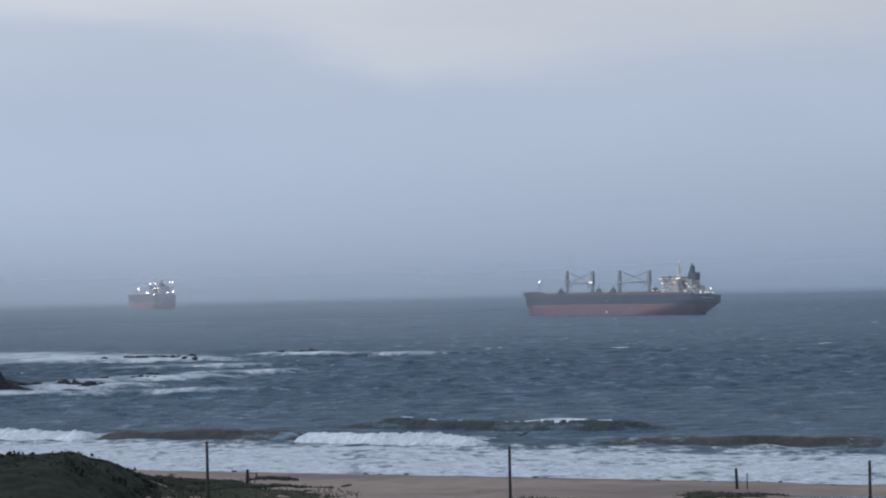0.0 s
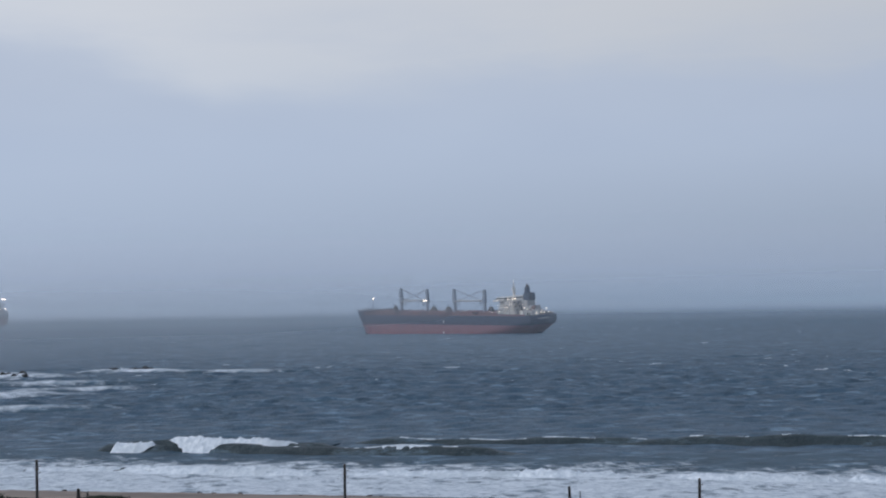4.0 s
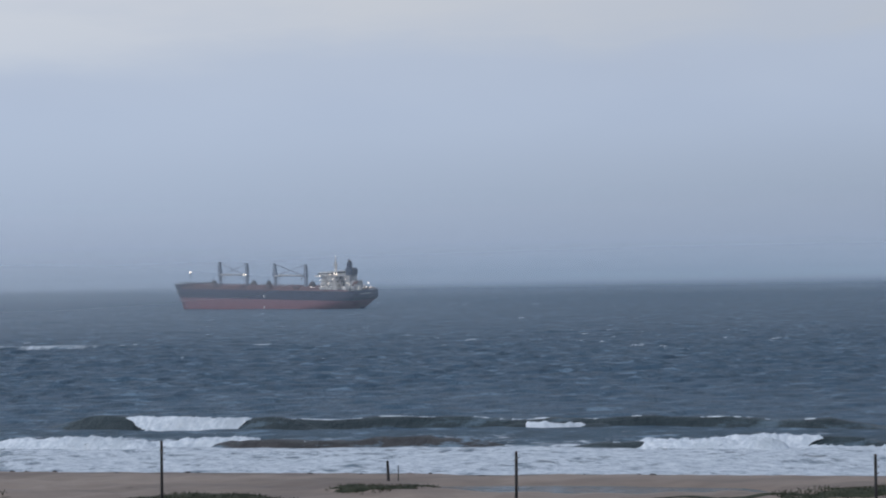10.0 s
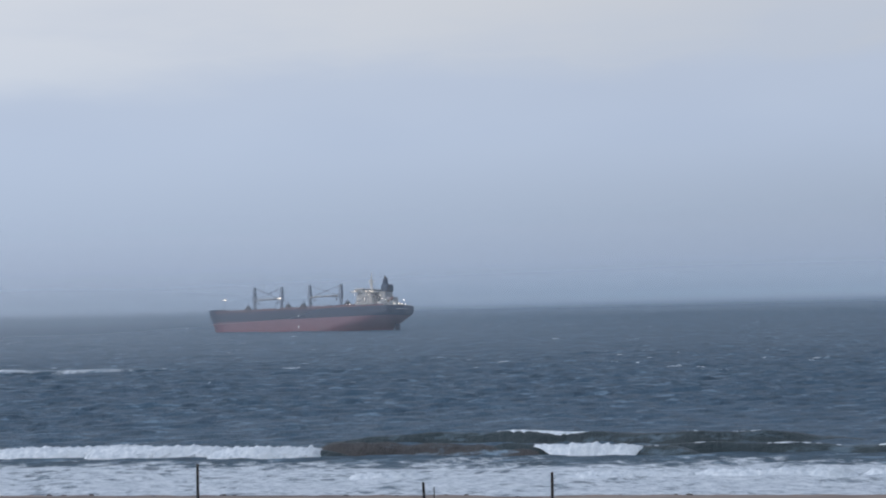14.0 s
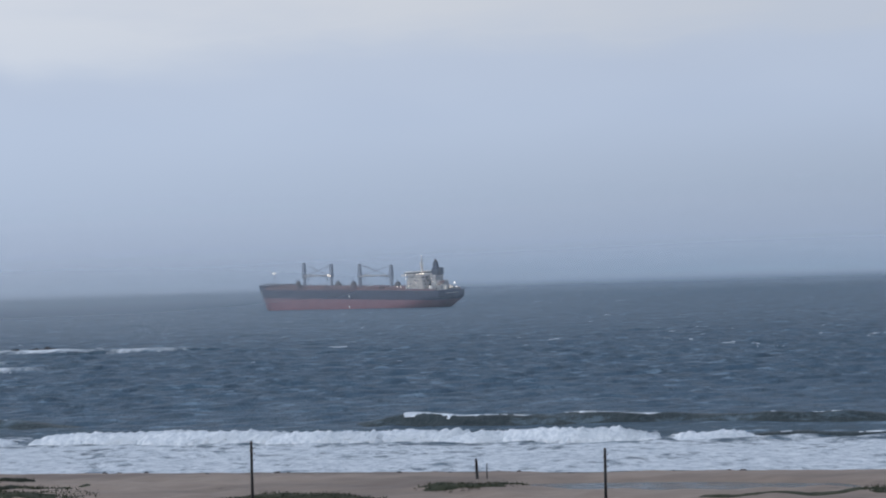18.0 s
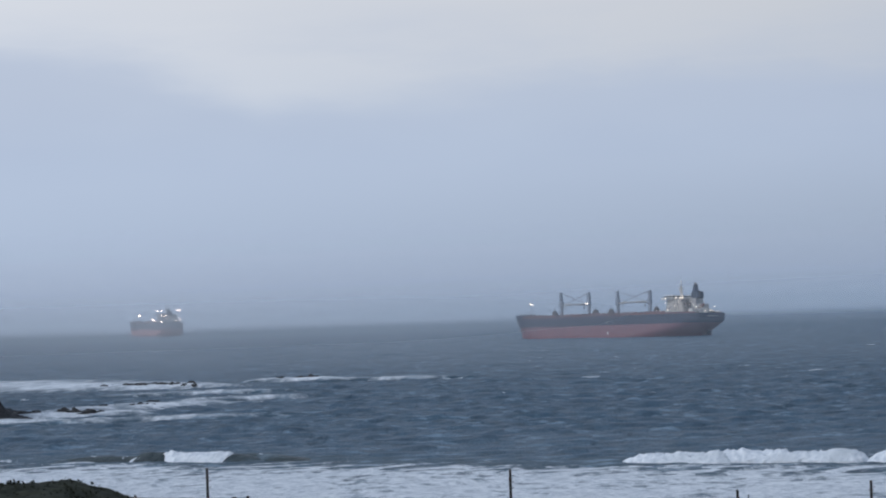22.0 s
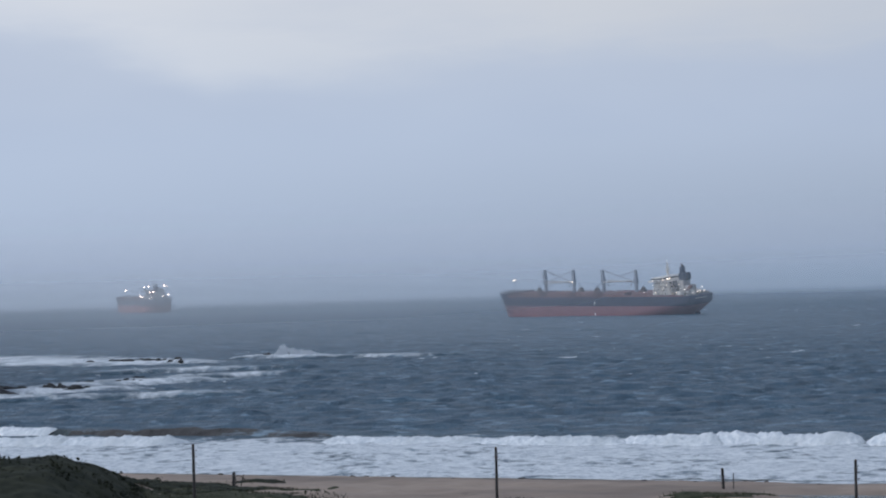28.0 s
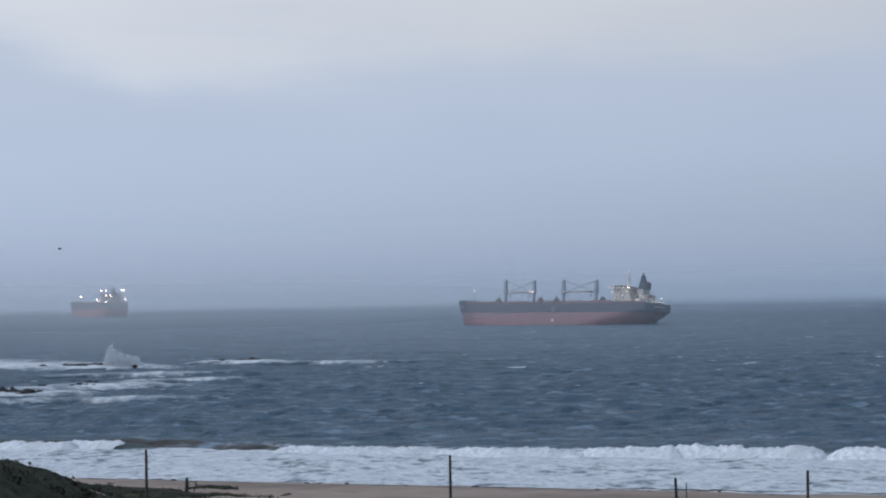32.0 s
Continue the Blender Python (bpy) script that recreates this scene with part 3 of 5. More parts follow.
def headland():
    ratio, ys = np.concatenate([np.linspace(0.212, 0.30, 190), np.linspace(0.302, 0.52, 60)]), np.concatenate([np.linspace(372, 430, 110), np.linspace(432, 600, 60)])
    Q, Y = np.meshgrid(ratio, ys)
    X = -Q * Y
    q = Q - np.maximum(0, Y - 402) * 0.00035 + 0.0022 * np.sin(Y * 0.21) + 0.0016 * np.sin(Y * 0.53 + 1)
    Z = np.interp(q - 0.0012, [0.213, 0.2289, 0.238, 0.2433, 0.2463, 0.2518, 0.2573, 0.2586, 0.2654, 0.2664, 0.275, 0.30, 0.36, 0.52], [-3, 0.5, 1.4, 2.2, 3.7, 6.2, 8.8, 12.2, 14.2, 17.0, 20.5, 25.5, 29.5, 33])
    Z *= smoothstep(376, 398, Y + 5 * np.sin(X * 0.11) + 2.5 * np.sin(X * 0.37)) ** 0.8
    Z *= 1 - smoothstep(540, 600, Y)
    rough = ripple(X, Y, 11, 26, 3, 16, 3.0, 0.3) + 0.6 * ripple(X, Y, 12, 26, 1.5, 5, 3.0, 0.3)
    crag = np.array([[noise.noise((x * 0.22, y * 0.22, 3.0)) + 0.8 * abs(noise.noise((x * 0.5, y * 0.5, 9.0))) + 0.5 * noise.noise((x * 1.1, y * 1.1, 1.0)) for x, y in zip(a, b)] for a, b in zip(X, Y)])
    Z = Z + (rough * 1.2 + 1.5 * (crag - 0.5)) * np.clip(Z / 4, 0.15, 1) - 0.2 - 2.5 * (1 - smoothstep(374, 388, Y))
    ob = new("headland", sheet("headland", X, Y, Z, CLIFF, smooth=False))
    tagged(ob, "steep dark rocky headland with scrub on its top", "headland", kind="structure")
    return X, Y, Z


HX, HY, HZ = headland()


def leaf_clumps(name, spots, size, count, seed, material, label, category):
    """One mass of small leaf blades standing round many spots."""
    rng = np.random.default_rng(seed)
    P, N = [], len(spots) * count
    c = np.repeat(np.asarray(spots, float), count, 0)
    s = np.repeat(np.asarray(size, float), count)
    d = rng.normal(size=(N, 3))
    d /= np.linalg.norm(d, axis=1)[:, None]
    d[:, 2] = np.abs(d[:, 2])
    p = c + d * (s * rng.random(N) ** 0.4)[:, None]
    u, v = rng.normal(size=(N, 3)), rng.normal(size=(N, 3))
    u /= np.linalg.norm(u, axis=1)[:, None]
    v /= np.linalg.norm(v, axis=1)[:, None]
    w = (s * (0.14 + 0.18 * rng.random(N)))[:, None]
    co = np.stack([p - u * w, p + v * w * 0.8, p + u * w, p - v * w * 0.6], 1).reshape(-1, 3)
    faces = [(4 * i, 4 * i + 1, 4 * i + 2, 4 * i + 3) for i in range(N)]
    tagged(new(name, soup(name, co, faces, material)), label, category, kind="stuff")


def on_mound(X, Y):
    c = 1.5 * np.exp(-(((X + 52) / 29.0) ** 12) - ((Y - 138) / 17.0) ** 2)
    for cx, cy, rx, ry in ((-36, 151, 16, 6.5), (-48, 155, 16, 7), (-29, 161, 10, 4), (-28.5, 171, 3.0, 3.4), (-36, 172, 8, 3.5), (-22.3, 166.8, 4.0, 2.8), (-18, 160.5, 4.6, 3.4), (-16.5, 169.2, 2.6, 1.7), (-24, 154, 9, 4)):
        c = np.maximum(c, 1.1 * np.exp(-(((X - cx) / rx) ** 2) - ((Y - cy) / ry) ** 2))
    return c


def scrub():
    rng = np.random.default_rng(5)
    spots, size = [], []
    for _ in range(30000):
        x, y = rng.uniform(-84, -10), rng.uniform(118, 177)
        k = float(on_mound(np.array(x), np.array(y)))
        if rng.random() < (k - 0.25) * (0.25 if y < 131 else 1.0):
            spots.append((x, y, float(ground_z(x, y)) + 0.02))
            size.append(rng.uniform(0.12, 0.34) * (2.3 if rng.random() < 0.10 and 134 < y < 150 else 1.0))
    leaf_clumps("dune_scrub", spots, size, 15, 6, LEAF, "dense dark green coastal scrub covering the dune mound", "scrub")
    spots, size = [], []
    for i in range(0, HZ.shape[0], 2):
        for j in range(0, HZ.shape[1]):
            if HZ[i, j] > 13 and HY[i, j] > 392 and rng.random() < 0.30:
                spots.append((HX[i, j], HY[i, j], HZ[i, j]))
                size.append(rng.uniform(0.35, 0.9) * (1.6 if rng.random() < 0.1 else 1))
    leaf_clumps("headland_scrub", spots, size, 14, 7, LEAF, "dark wind-cut scrub along the top of the headland", "scrub")


scrub()


def turf(name, cover, x0, x1, y0, y1, material, label, thick):
    """A mat of plants that follows the ground, wherever cover() stands over a half."""
    X, Y = np.meshgrid(np.linspace(x0, x1, int((x1 - x0) / 0.38)), np.linspace(y0, y1, int((y1 - y0) / 0.32)))
    c = cover(X, Y) + 0.22 * ripple(X, Y, 31, 30, 1.6, 7, 3.0, 0.4) + 0.22 * ripple(X, Y, 32, 30, 0.8, 2.4, 3.0, 0.4)
    Z = ground_z(X, Y) + np.clip((c - 0.55) * 0.8, -0.3, thick) + (0.05 if thick < 0.2 else 0.17) * ripple(X, Y, 33, 30, 0.9, 3.4, 3.0, 0.9)
    tagged(new(name, sheet(name, X, Y, Z, material)), label, "turf", kind="structure")


def on_hummocks(X, Y):
    c = np.zeros_like(X)
    for cx, cy, rx, ry, k in ((-17, 147, 10, 4.2, 0.95), (-13, 160, 6, 1.6, 0.8), (-24, 158.5, 7, 1.6, 0.85), (6, 136.5, 10, 3.6, 0.95), (22, 141.5, 6, 2.4, 0.78), (62, 128.5, 15, 4.0, 0.9), (45, 129.5, 11, 1.6, 0.8), (-2, 131, 9, 3.0, 0.8)):
        c = np.maximum(c, k * np.exp(-(((X - cx) / rx) ** 2) - ((Y - cy) / ry) ** 2))
    return c


turf("turf", on_mound, -112, -8, 112, 178, GRASS, "dark green mat of creeping plants over the dune mound", 0.24)
turf("hummock_turf", on_hummocks, -34, 84, 124, 166, SEDGE, "thin olive-green sedge in torn patches on the sand", 0.10)


def dune_grass():
    """Low blades over the hummocks and the foot of the mound."""
    rng = np.random.default_rng(8)
    beds = [(-34, 148, 15, 9, 5200), (-17, 147, 10, 5.5, 3200), (-45, 150, 15, 9, 3000), (6, 136.5, 9, 3.6, 3800), (22, 141.5, 4.5, 2.6, 1000), (62, 128.5, 13, 4.0, 4200), (-14, 160, 4, 1.8, 700), (-21, 159, 5, 1.6, 600)]
    co, faces = [], []
    for cx, cy, rx, ry, n in beds:
        for _ in range(n):
            r, a = math.sqrt(rng.random()), rng.random() * 6.283
            if r > 0.62 + 0.38 * math.sin(3 * a + cx) * math.sin(5 * a):
                if rng.random() > 0.35:
                    continue
            x, y = cx + rx * r * math.cos(a), cy + ry * r * math.sin(a)
            z = float(ground_z(x, y)) - 0.02
            h, w, t = rng.uniform(0.12, 0.34), rng.uniform(0.03, 0.07), rng.random() * 6.283
            dx, dy = math.cos(t) * w, math.sin(t) * w
            lx, ly = rng.normal(0, 0.14, 2)
            i = len(co)
            co += [(x - dx, y - dy, z), (x + dx, y + dy, z), (x + lx, y + ly, z + h)]
            faces.append((i, i + 1, i + 2))
    tagged(new("dune_grass", soup("dune_grass", co, faces, SEDGE)), "low olive-green grass on the sandy hummocks", "grass", kind="stuff")


dune_grass()


def debris():
    rng = np.random.default_rng(21)
    for i in range(16):
        x = rng.uniform(-24, 52)
        y = float(shore_y(x)) - rng.uniform(6, 17)
        ob = part("seaweed_clump", boulder(100 + i, rng.uniform(0.07, 0.25), (1.9, 1.0, 0.6)), ROCK)
        ob.matrix_world = pose(x, y, float(ground_z(x, y)) + 0.02, 0, 0, rng.uniform(0, 180))
        tagged(ob, "small dark clump of seaweed washed up on wet sand", "seaweed", "wrack on the beach")


debris()


def lagoon():
    a = np.linspace(0, 2 * np.pi, 49)[:-1]
    r = 1 + 0.10 * np.sin(3 * a + 0.5) + 0.07 * np.sin(5 * a)
    bm = bmesh.new()
    bm.faces.new([bm.verts.new((41 + 14.5 * q * math.cos(t), 144.2 - 0.40 * 14.5 * q * math.cos(t) + 3.9 * q * math.sin(t), 2.16)) for t, q in zip(a, r)])
    tagged(part("lagoon", bm, POOL), "shallow grey pool of water lying on the sand", "pool", kind="structure")


lagoon()


# ---- the ships ----
def stern_x(L, f):
    """Where the counter ends at the height f: it sweeps aft from the water to the deck."""
    k = min(max(f, 0.0) / 0.75, 1.0)
    if L > 200:
        return -L * (0.462 + 0.012 * k)
    return -L * (0.416 + 0.044 * (1 - (1 - k) ** 1.6))


def hull_section(x, z, L, B, top):
    """Half the breadth of the hull at x and the height z."""
    h = B / 2
    f = min(max(z / top, -0.4), 1.3)
    bow_end = L * (0.481 + 0.022 * f)
    stern_end = stern_x(L, f)
    run = 0.155 - 0.03 * f
    bow = 1 - max(0.0, (x - (bow_end - L * run)) / (L * run)) ** (1.9 + 0.6 * f)
    low = min(1.0, max(0.0, ((0.62 if L < 200 else 0.2) - f) / 0.8))
    span = L * (0.075 + 0.22 * low)
    s = max(0.0, (stern_end + span - x) / span)
    stern = 1 - (0.16 + 0.80 * low ** 0.8) * s ** (2.6 - 0.9 * low)
    return max(0.02, h * min(max(bow, 0.0), max(stern, 0.0)))


def hull_band(L, B, top, z0, z1, rows, x0, x1, n=46, cap=False):
    bm = bmesh.new()
    xs = [x0 + (x1 - x0) * (0.5 - 0.5 * math.cos(math.pi * i / n)) for i in range(n + 1)]
    rings = []
    for z in np.linspace(z0, z1, rows):
        f = min(max(z / top, -0.4), 1.3)
        bow_end, stern_end = L * (0.481 + 0.022 * f), stern_x(L, f)
        ring = []
        for side in (1, -1):
            for x in (xs if side == 1 else xs[::-1]):
                xx = min(max(x, stern_end), bow_end)
                ring.append(bm.verts.new((xx, side * hull_section(xx, z, L, B, top), z)))
        rings.append(ring)
    m = len(rings[0])
    for a, b in zip(rings, rings[1:]):
        for i in range(m):
            j = (i + 1) % m
            bm.faces.new((a[i], b[i], b[j], a[j]))
    bmesh.ops.remove_doubles(bm, verts=bm.verts, dist=0.005)
    if cap:
        # a deck of its own corners, so that its edge stays crisp
        z, xs = z1, [min(max(x, stern_x(L, min(z1 / top, 1.3))), L * (0.481 + 0.022 * min(z1 / top, 1.3))) for x in xs]
        deck = [bm.verts.new((x, side * (hull_section(x, z, L, B, top) - 0.01), z - 0.01)) for side in (1, -1) for x in (xs if side == 1 else xs[::-1])]
        bm.faces.new(deck)
    bmesh.ops.recalc_face_normals(bm, faces=bm.faces)
    return bm


def light(parent, p, r, name="deck_light"):
    bm = ball(bmesh.new(), p, r * 0.72, 2)
    part(name, bm, LAMP, parent, "bright warm white lamp")


def railing(parent, pts, h=1.1, name="railing", mat=None):
    bm = bmesh.new()
    for a, b in zip(pts, pts[1:]):
        for k in (0.55, 1.0):
            rod(bm, (a[0], a[1], a[2] + h * k), (b[0], b[1], b[2] + h * k), 0.05, 0.05, 4)
        n = max(1, int((Vector(b) - Vector(a)).length / 2.0))
        for i in range(n + 1):
            q = Vector(a).lerp(Vector(b), i / n)
            rod(bm, q, q + Vector((0, 0, h)), 0.05, 0.05, 4)
    part(name, bm, mat or SHIP_WHITE, parent)


def bulk_carrier(name, L, B, deck, split, label, red, dark, cranes=True):
    ship = empty(name, label=label, category="ship", group="ships at anchor")
    part("lower_hull", hull_band(L, B, deck, -6.0, split, 9, -L * 0.49, L * 0.52), red, ship, "dull red antifouling paint", True)
    part("upper_hull", hull_band(L, B, deck, split, deck, 6, -L * 0.49, L * 0.52, cap=True), dark, ship, "dark blue-black topside paint", True)
    if cranes:
        bm = box(bmesh.new(), -L * 0.452, -L * 0.432, -0.5, 0.5, -5.0, 2.6, 0.2)
        part("rudder", bm, dark, ship)
    # the raised forecastle, its bulwark and the deck
    fore = L * 0.405
    fc = hull_band(L, B, deck, deck + 0.02, deck + 2.7, 4, fore, L * 0.53, 16, cap=True)
    part("forecastle", fc, dark, ship)
    bm = bmesh.new()
    box(bm, fore - 0.3, fore, -B * 0.40, B * 0.40, deck, deck + 2.7)
    part("forecastle_bulkhead", bm, DECK_RED, ship)
    for i in range(7):
        x = fore + 2.5 + i * 1.7
        part("windlass", rod(bmesh.new(), (x, (-1) ** i * 2.4, deck + 2.7), (x, (-1) ** i * 2.4, deck + 3.9), 0.55, 0.45, 8), STEEL, ship)
    bm = bmesh.new()
    xs = [-L * 0.44 + i * (fore + L * 0.44) / 30 for i in range(31)]
    for side in (1, -1):
        for a, b in zip(xs, xs[1:]):
            ya, yb = (hull_section(q, deck, L, B, deck) - 0.25 for q in (a, b))
            bm.faces.new([bm.verts.new(p) for p in ((a, side * ya, deck), (b, side * yb, deck), (b, side * yb, deck + 1.15), (a, side * ya, deck + 1.15))])
    tagged(part("deck_edge", bm, DECK_RED, ship), kind="stuff")
    # holds
    ends = [fore - 4 - (fore + L * 0.285) * k / 5 for k in range(6)]
    for a, b in zip(ends, ends[1:]):
        hatch = part("hatch_coaming", box(bmesh.new(), b + 3.2, a - 3.2, -B * 0.29, B * 0.29, deck, deck + 1.3, 0.1), DECK_RED, ship)
        mid = (a + b) / 2
        for s in (-1, 1):
            part("hatch_cover", box(bmesh.new(), mid + (0.05 if s > 0 else b + 2.8 - mid), mid + (a - 2.8 - mid if s > 0 else -0.05), -B * 0.30, B * 0.30, deck + 1.3, deck + 2.2, 0.12), DECK_RED, hatch)
    # crossing cranes in two pairs
    if cranes:
        posts = (51.4, 24.6, -3.2, -32.5)
        tops = (33.1, 32.5, 32.4, 31.9)
        booms = []
        for k, (x, zt) in enumerate(zip(posts, tops)):
            crane = part("crane_pedestal", rod(bmesh.new(), (x, 0, deck), (x, 0, 22.6), 1.35, 1.25, 12), CRANE_GREY, ship)
            bm = bmesh.new()
            box(bm, x - 1.45, x + 1.45, -1.4, 1.4, 22.4, 26.0, 0.25)
            part("crane_house", bm, CRANE_GREY, crane)
            bm = bmesh.new()
            d = -1 if k % 2 == 0 else 1
            bmesh.ops.create_cone(bm, cap_ends=True, segments=4, radius1=1.6, radius2=1.15, depth=zt - 26.0, matrix=Matrix.Translation((x - 0.2 * d, 0, (zt + 26) / 2)) @ Matrix.Rotation(radians(45), 4, "Z"))
            part("crane_tower", bm, CRANE_GREY, crane)
            other = posts[k + 1] if k % 2 == 0 else posts[k - 1]
            side = 0.9 if k % 2 == 0 else -0.9
            tip = other - d * 3.0
            bm = bmesh.new()
            base, end = Vector((x + d * 1.5, side, 23.6)), Vector((tip, side, 24.3))
            for dy in (-0.55, 0.55):
                rod(bm, base + Vector((0, dy, 0)), end + Vector((0, dy * 0.4, 0)), 0.55, 0.42, 6)
            for i in range(9):
                q0, q1 = base.lerp(end, i / 9), base.lerp(end, (i + 1) / 9)
                rod(bm, q0 + Vector((0, -0.5, 0)), q1 + Vector((0, 0.5, 0)), 0.14, 0.14, 5)
            part("jib", bm, SHIP_GREY, crane, "pale weathered crane jib")
            bm = bmesh.new()
            for dy in (-0.4, 0.4):
                rod(bm, (x, dy, zt - 0.4), (tip, side + dy * 0.4, 24.5), 0.085, 0.085, 5)
            part("luffing_wire", bm, STEEL, crane)
            bm = bmesh.new()
            rod(bm, (x + d * 5, side, 23.5), (x + d * 5, side, 21.6), 0.08, 0.08, 5)
            ball(bm, (x + d * 5, side, 21.2), 0.62, 1, (1, 1, 1.3))
            part("hook_block", bm, STEEL, crane)
        for i, x in enumerate((58.0, 18.0, 3.2, -38.6)):
            grab = part("cargo_grab", None, None, ship, "dark steel clamshell grab standing on deck", data=grab_mesh(x, deck))
        light(ship, (24.2, 2.0, 24.2), 0.62)
        light(ship, (26.2, 2.0, 24.2), 0.5)
    # foremast
    xm = L * 0.432
    bm = bmesh.new()
    rod(bm, (xm, 0, deck + 2.7), (xm, 0, deck + 11.0), 0.32, 0.22, 8)
    box(bm, xm - 0.6, xm + 0.6, -1.1, 1.1, deck + 10.0, deck + 10.25)
    part("foremast", bm, CRANE_GREY, ship)
    light(ship, (xm, 0.7, deck + 11.0), 0.62 if cranes else 1.8)
    if cranes:
        light(ship, (xm, -0.7, deck + 11.0), 0.55)
        light(ship, (L * 0.452, B * 0.2, deck + 0.4), 0.35)
    # accommodation block
    hx0, hx1, hw = -0.378 * L, -0.294 * L, B * 0.375
    house = part("accommodation", None, None, ship, data=house_mesh(hx0, hx1, hw, deck))
    for lv in range(4):
        z = deck - 0.2 + lv * 2.55
        bm = bmesh.new()
        box(bm, hx0 - 2.4 + 1.1 * lv, hx1 + 0.35 - 0.25 * lv, -hw - 0.6 + 0.5 * lv, hw + 0.6 - 0.5 * lv, z + 2.40, z + 2.58)
        part("deck_plate", bm, SHIP_WHITE, house)
        xr, yr = hx0 - 2.3 + 1.1 * lv, hw + 0.5 - 0.5 * lv
        railing(house, [(hx1, yr, z + 2.58), (xr, yr, z + 2.58), (xr, -yr, z + 2.58), (hx1, -yr, z + 2.58)])
        bm = bmesh.new()
        ya = (-1) ** lv * 3.2
        for dy in (-0.45, 0.45):
            rod(bm, (hx0 - 1.2 + 1.1 * lv, ya + dy, z), (hx0 - 1.2 + 1.1 * lv, -ya * 0.2 + dy, z + 2.5), 0.09, 0.09, 5)
        for q in range(7):
            y = ya + (-ya * 0.2 - ya) * (q + 0.5) / 7
            rod(bm, (hx0 - 1.2 + 1.1 * lv - 0.4, y, z + 2.5 * (q + 0.5) / 7), (hx0 - 1.2 + 1.1 * lv + 0.4, y, z + 2.5 * (q + 0.5) / 7), 0.07, 0.07, 4)
        part("stairway", bm, STEEL, house)
        for k in range(6):
            x = hx0 + 4.8 + k * (hx1 - hx0 - 6.4) / 5
            for s in (1, -1):
                bm = bmesh.new()
                yw = hw + 0.02 - 0.5 * lv
                box(bm, x - 0.30, x + 0.30, s * yw - 0.05, s * yw + 0.05, z + 1.05, z + 1.65 + (0.5 if (k * 3 + lv) % 4 == 0 else 0))
                part("porthole", bm, GLASS, house)
        for k in range(5):
            y = -hw + 3.5 + k * (2 * hw - 7.0) / 4
            bm = bmesh.new()
            box(bm, hx0 - 0.07 + 1.1 * lv, hx0 + 0.03 + 1.1 * lv, y - 0.5, y + 0.5, z + 0.9 - (0.8 if k % 2 else 0), z + 1.9)
            part("porthole", bm, GLASS, house)
    zb = deck + 10.0
    bridge = part("bridge", box(bmesh.new(), hx1 - 7.0, hx1 + 0.6, -hw, hw, zb, zb + 2.7, 0.15), SHIP_WHITE, ship)
    part("bridge_window", box(bmesh.new(), hx1 - 7.06, hx1 + 0.66, -hw - 0.06, hw + 0.06, zb + 1.35, zb + 2.15), GLASS, bridge)
    for s in (1, -1):
        wing = box(bmesh.new(), hx1 - 4.2, hx1 + 0.3, min(s * hw, s * B * 0.5), max(s * hw, s * B * 0.5), zb - 0.35, zb - 0.1)
        box(wing, hx1 - 4.2, hx1 - 4.05, min(s * hw, s * B * 0.5), max(s * hw, s * B * 0.5), zb - 0.1, zb + 1.0)
        box(wing, hx1 - 4.2, hx1 + 0.3, s * B * 0.5 - 0.08, s * B * 0.5 + 0.08, zb - 0.1, zb + 1.0)
        part("bridge_wing", wing, SHIP_WHITE, bridge)
    bm = bmesh.new()
    mx = hx1 - 5.0
    rod(bm, (mx, 0, zb + 2.7), (mx, 0, zb + 9.5), 0.85, 0.6, 8)
    rod(bm, (mx, 0, zb + 9.5), (mx, 0, zb + 14.0), 0.32, 0.2, 8)
    rod(bm, (mx, -1.4, zb + 10.6), (mx, 1.4, zb + 10.6), 0.2, 0.2, 6)
    box(bm, mx - 1.2, mx + 1.2, -1.5, 1.5, zb + 7.6, zb + 7.9)
    rod(bm, (mx, -3.0, zb + 7.0), (mx, 3.0, zb + 7.0), 0.24, 0.24, 6)
    rod(bm, (mx, -1.8, zb + 5.2), (mx, 1.8, zb + 5.2), 0.24, 0.24, 6)
    rod(bm, (mx - 1.6, 0, zb + 2.7), (mx, 0, zb + 7.0), 0.14, 0.14, 6)
    part("radar_mast", bm, SHIP_WHITE, bridge)
    bm = box(bmesh.new(), mx - 0.2, mx + 0.2, -1.9, 1.9, zb + 8.3, zb + 8.75)
    part("radar_scanner", bm, SHIP_WHITE, bridge)
    # funnel
    fx = -0.389 * L
    funnel = part("funnel_casing", box(bmesh.new(), fx - 2.6, fx + 3.2, -4.2, 4.2, deck, deck + 10.2, 0.3), SHIP_GREY, ship)
    bm = box(bmesh.new(), fx - 4.4, fx + 2.2, -3.4, 3.4, deck + 10.0, deck + 15.2, 0.8)
    part("funnel", bm, FUNNEL_BLUE, ship, "dark blue funnel")
    bm = bmesh.new()
    bmesh.ops.create_cone(bm, cap_ends=True, segments=14, radius1=2.1, radius2=1.7, depth=4.4, matrix=Matrix.Translation((fx + 0.2, 0.4, deck + 17.0)) @ Matrix.Diagonal((1.1, 0.8, 1, 1)))
    part("funnel_top", bm, FUNNEL_BLUE, ship)
    for dx, dy, z in ((0.9, -0.5, 20.6), (-0.4, 0.2, 20.2), (0.3, 1.0, 21.4)):
        bm = rod(bmesh.new(), (fx + dx, dy, deck + 18.6), (fx + dx - 0.3, dy, deck + z), 0.42, 0.38, 8)
        part("exhaust_pipe", bm, STEEL, ship)
    bm = rod(bmesh.new(), (fx - 5.0, 3.0, deck + 10.0), (fx - 5.6, 3.0, deck + 15.0), 0.35, 0.3, 8)
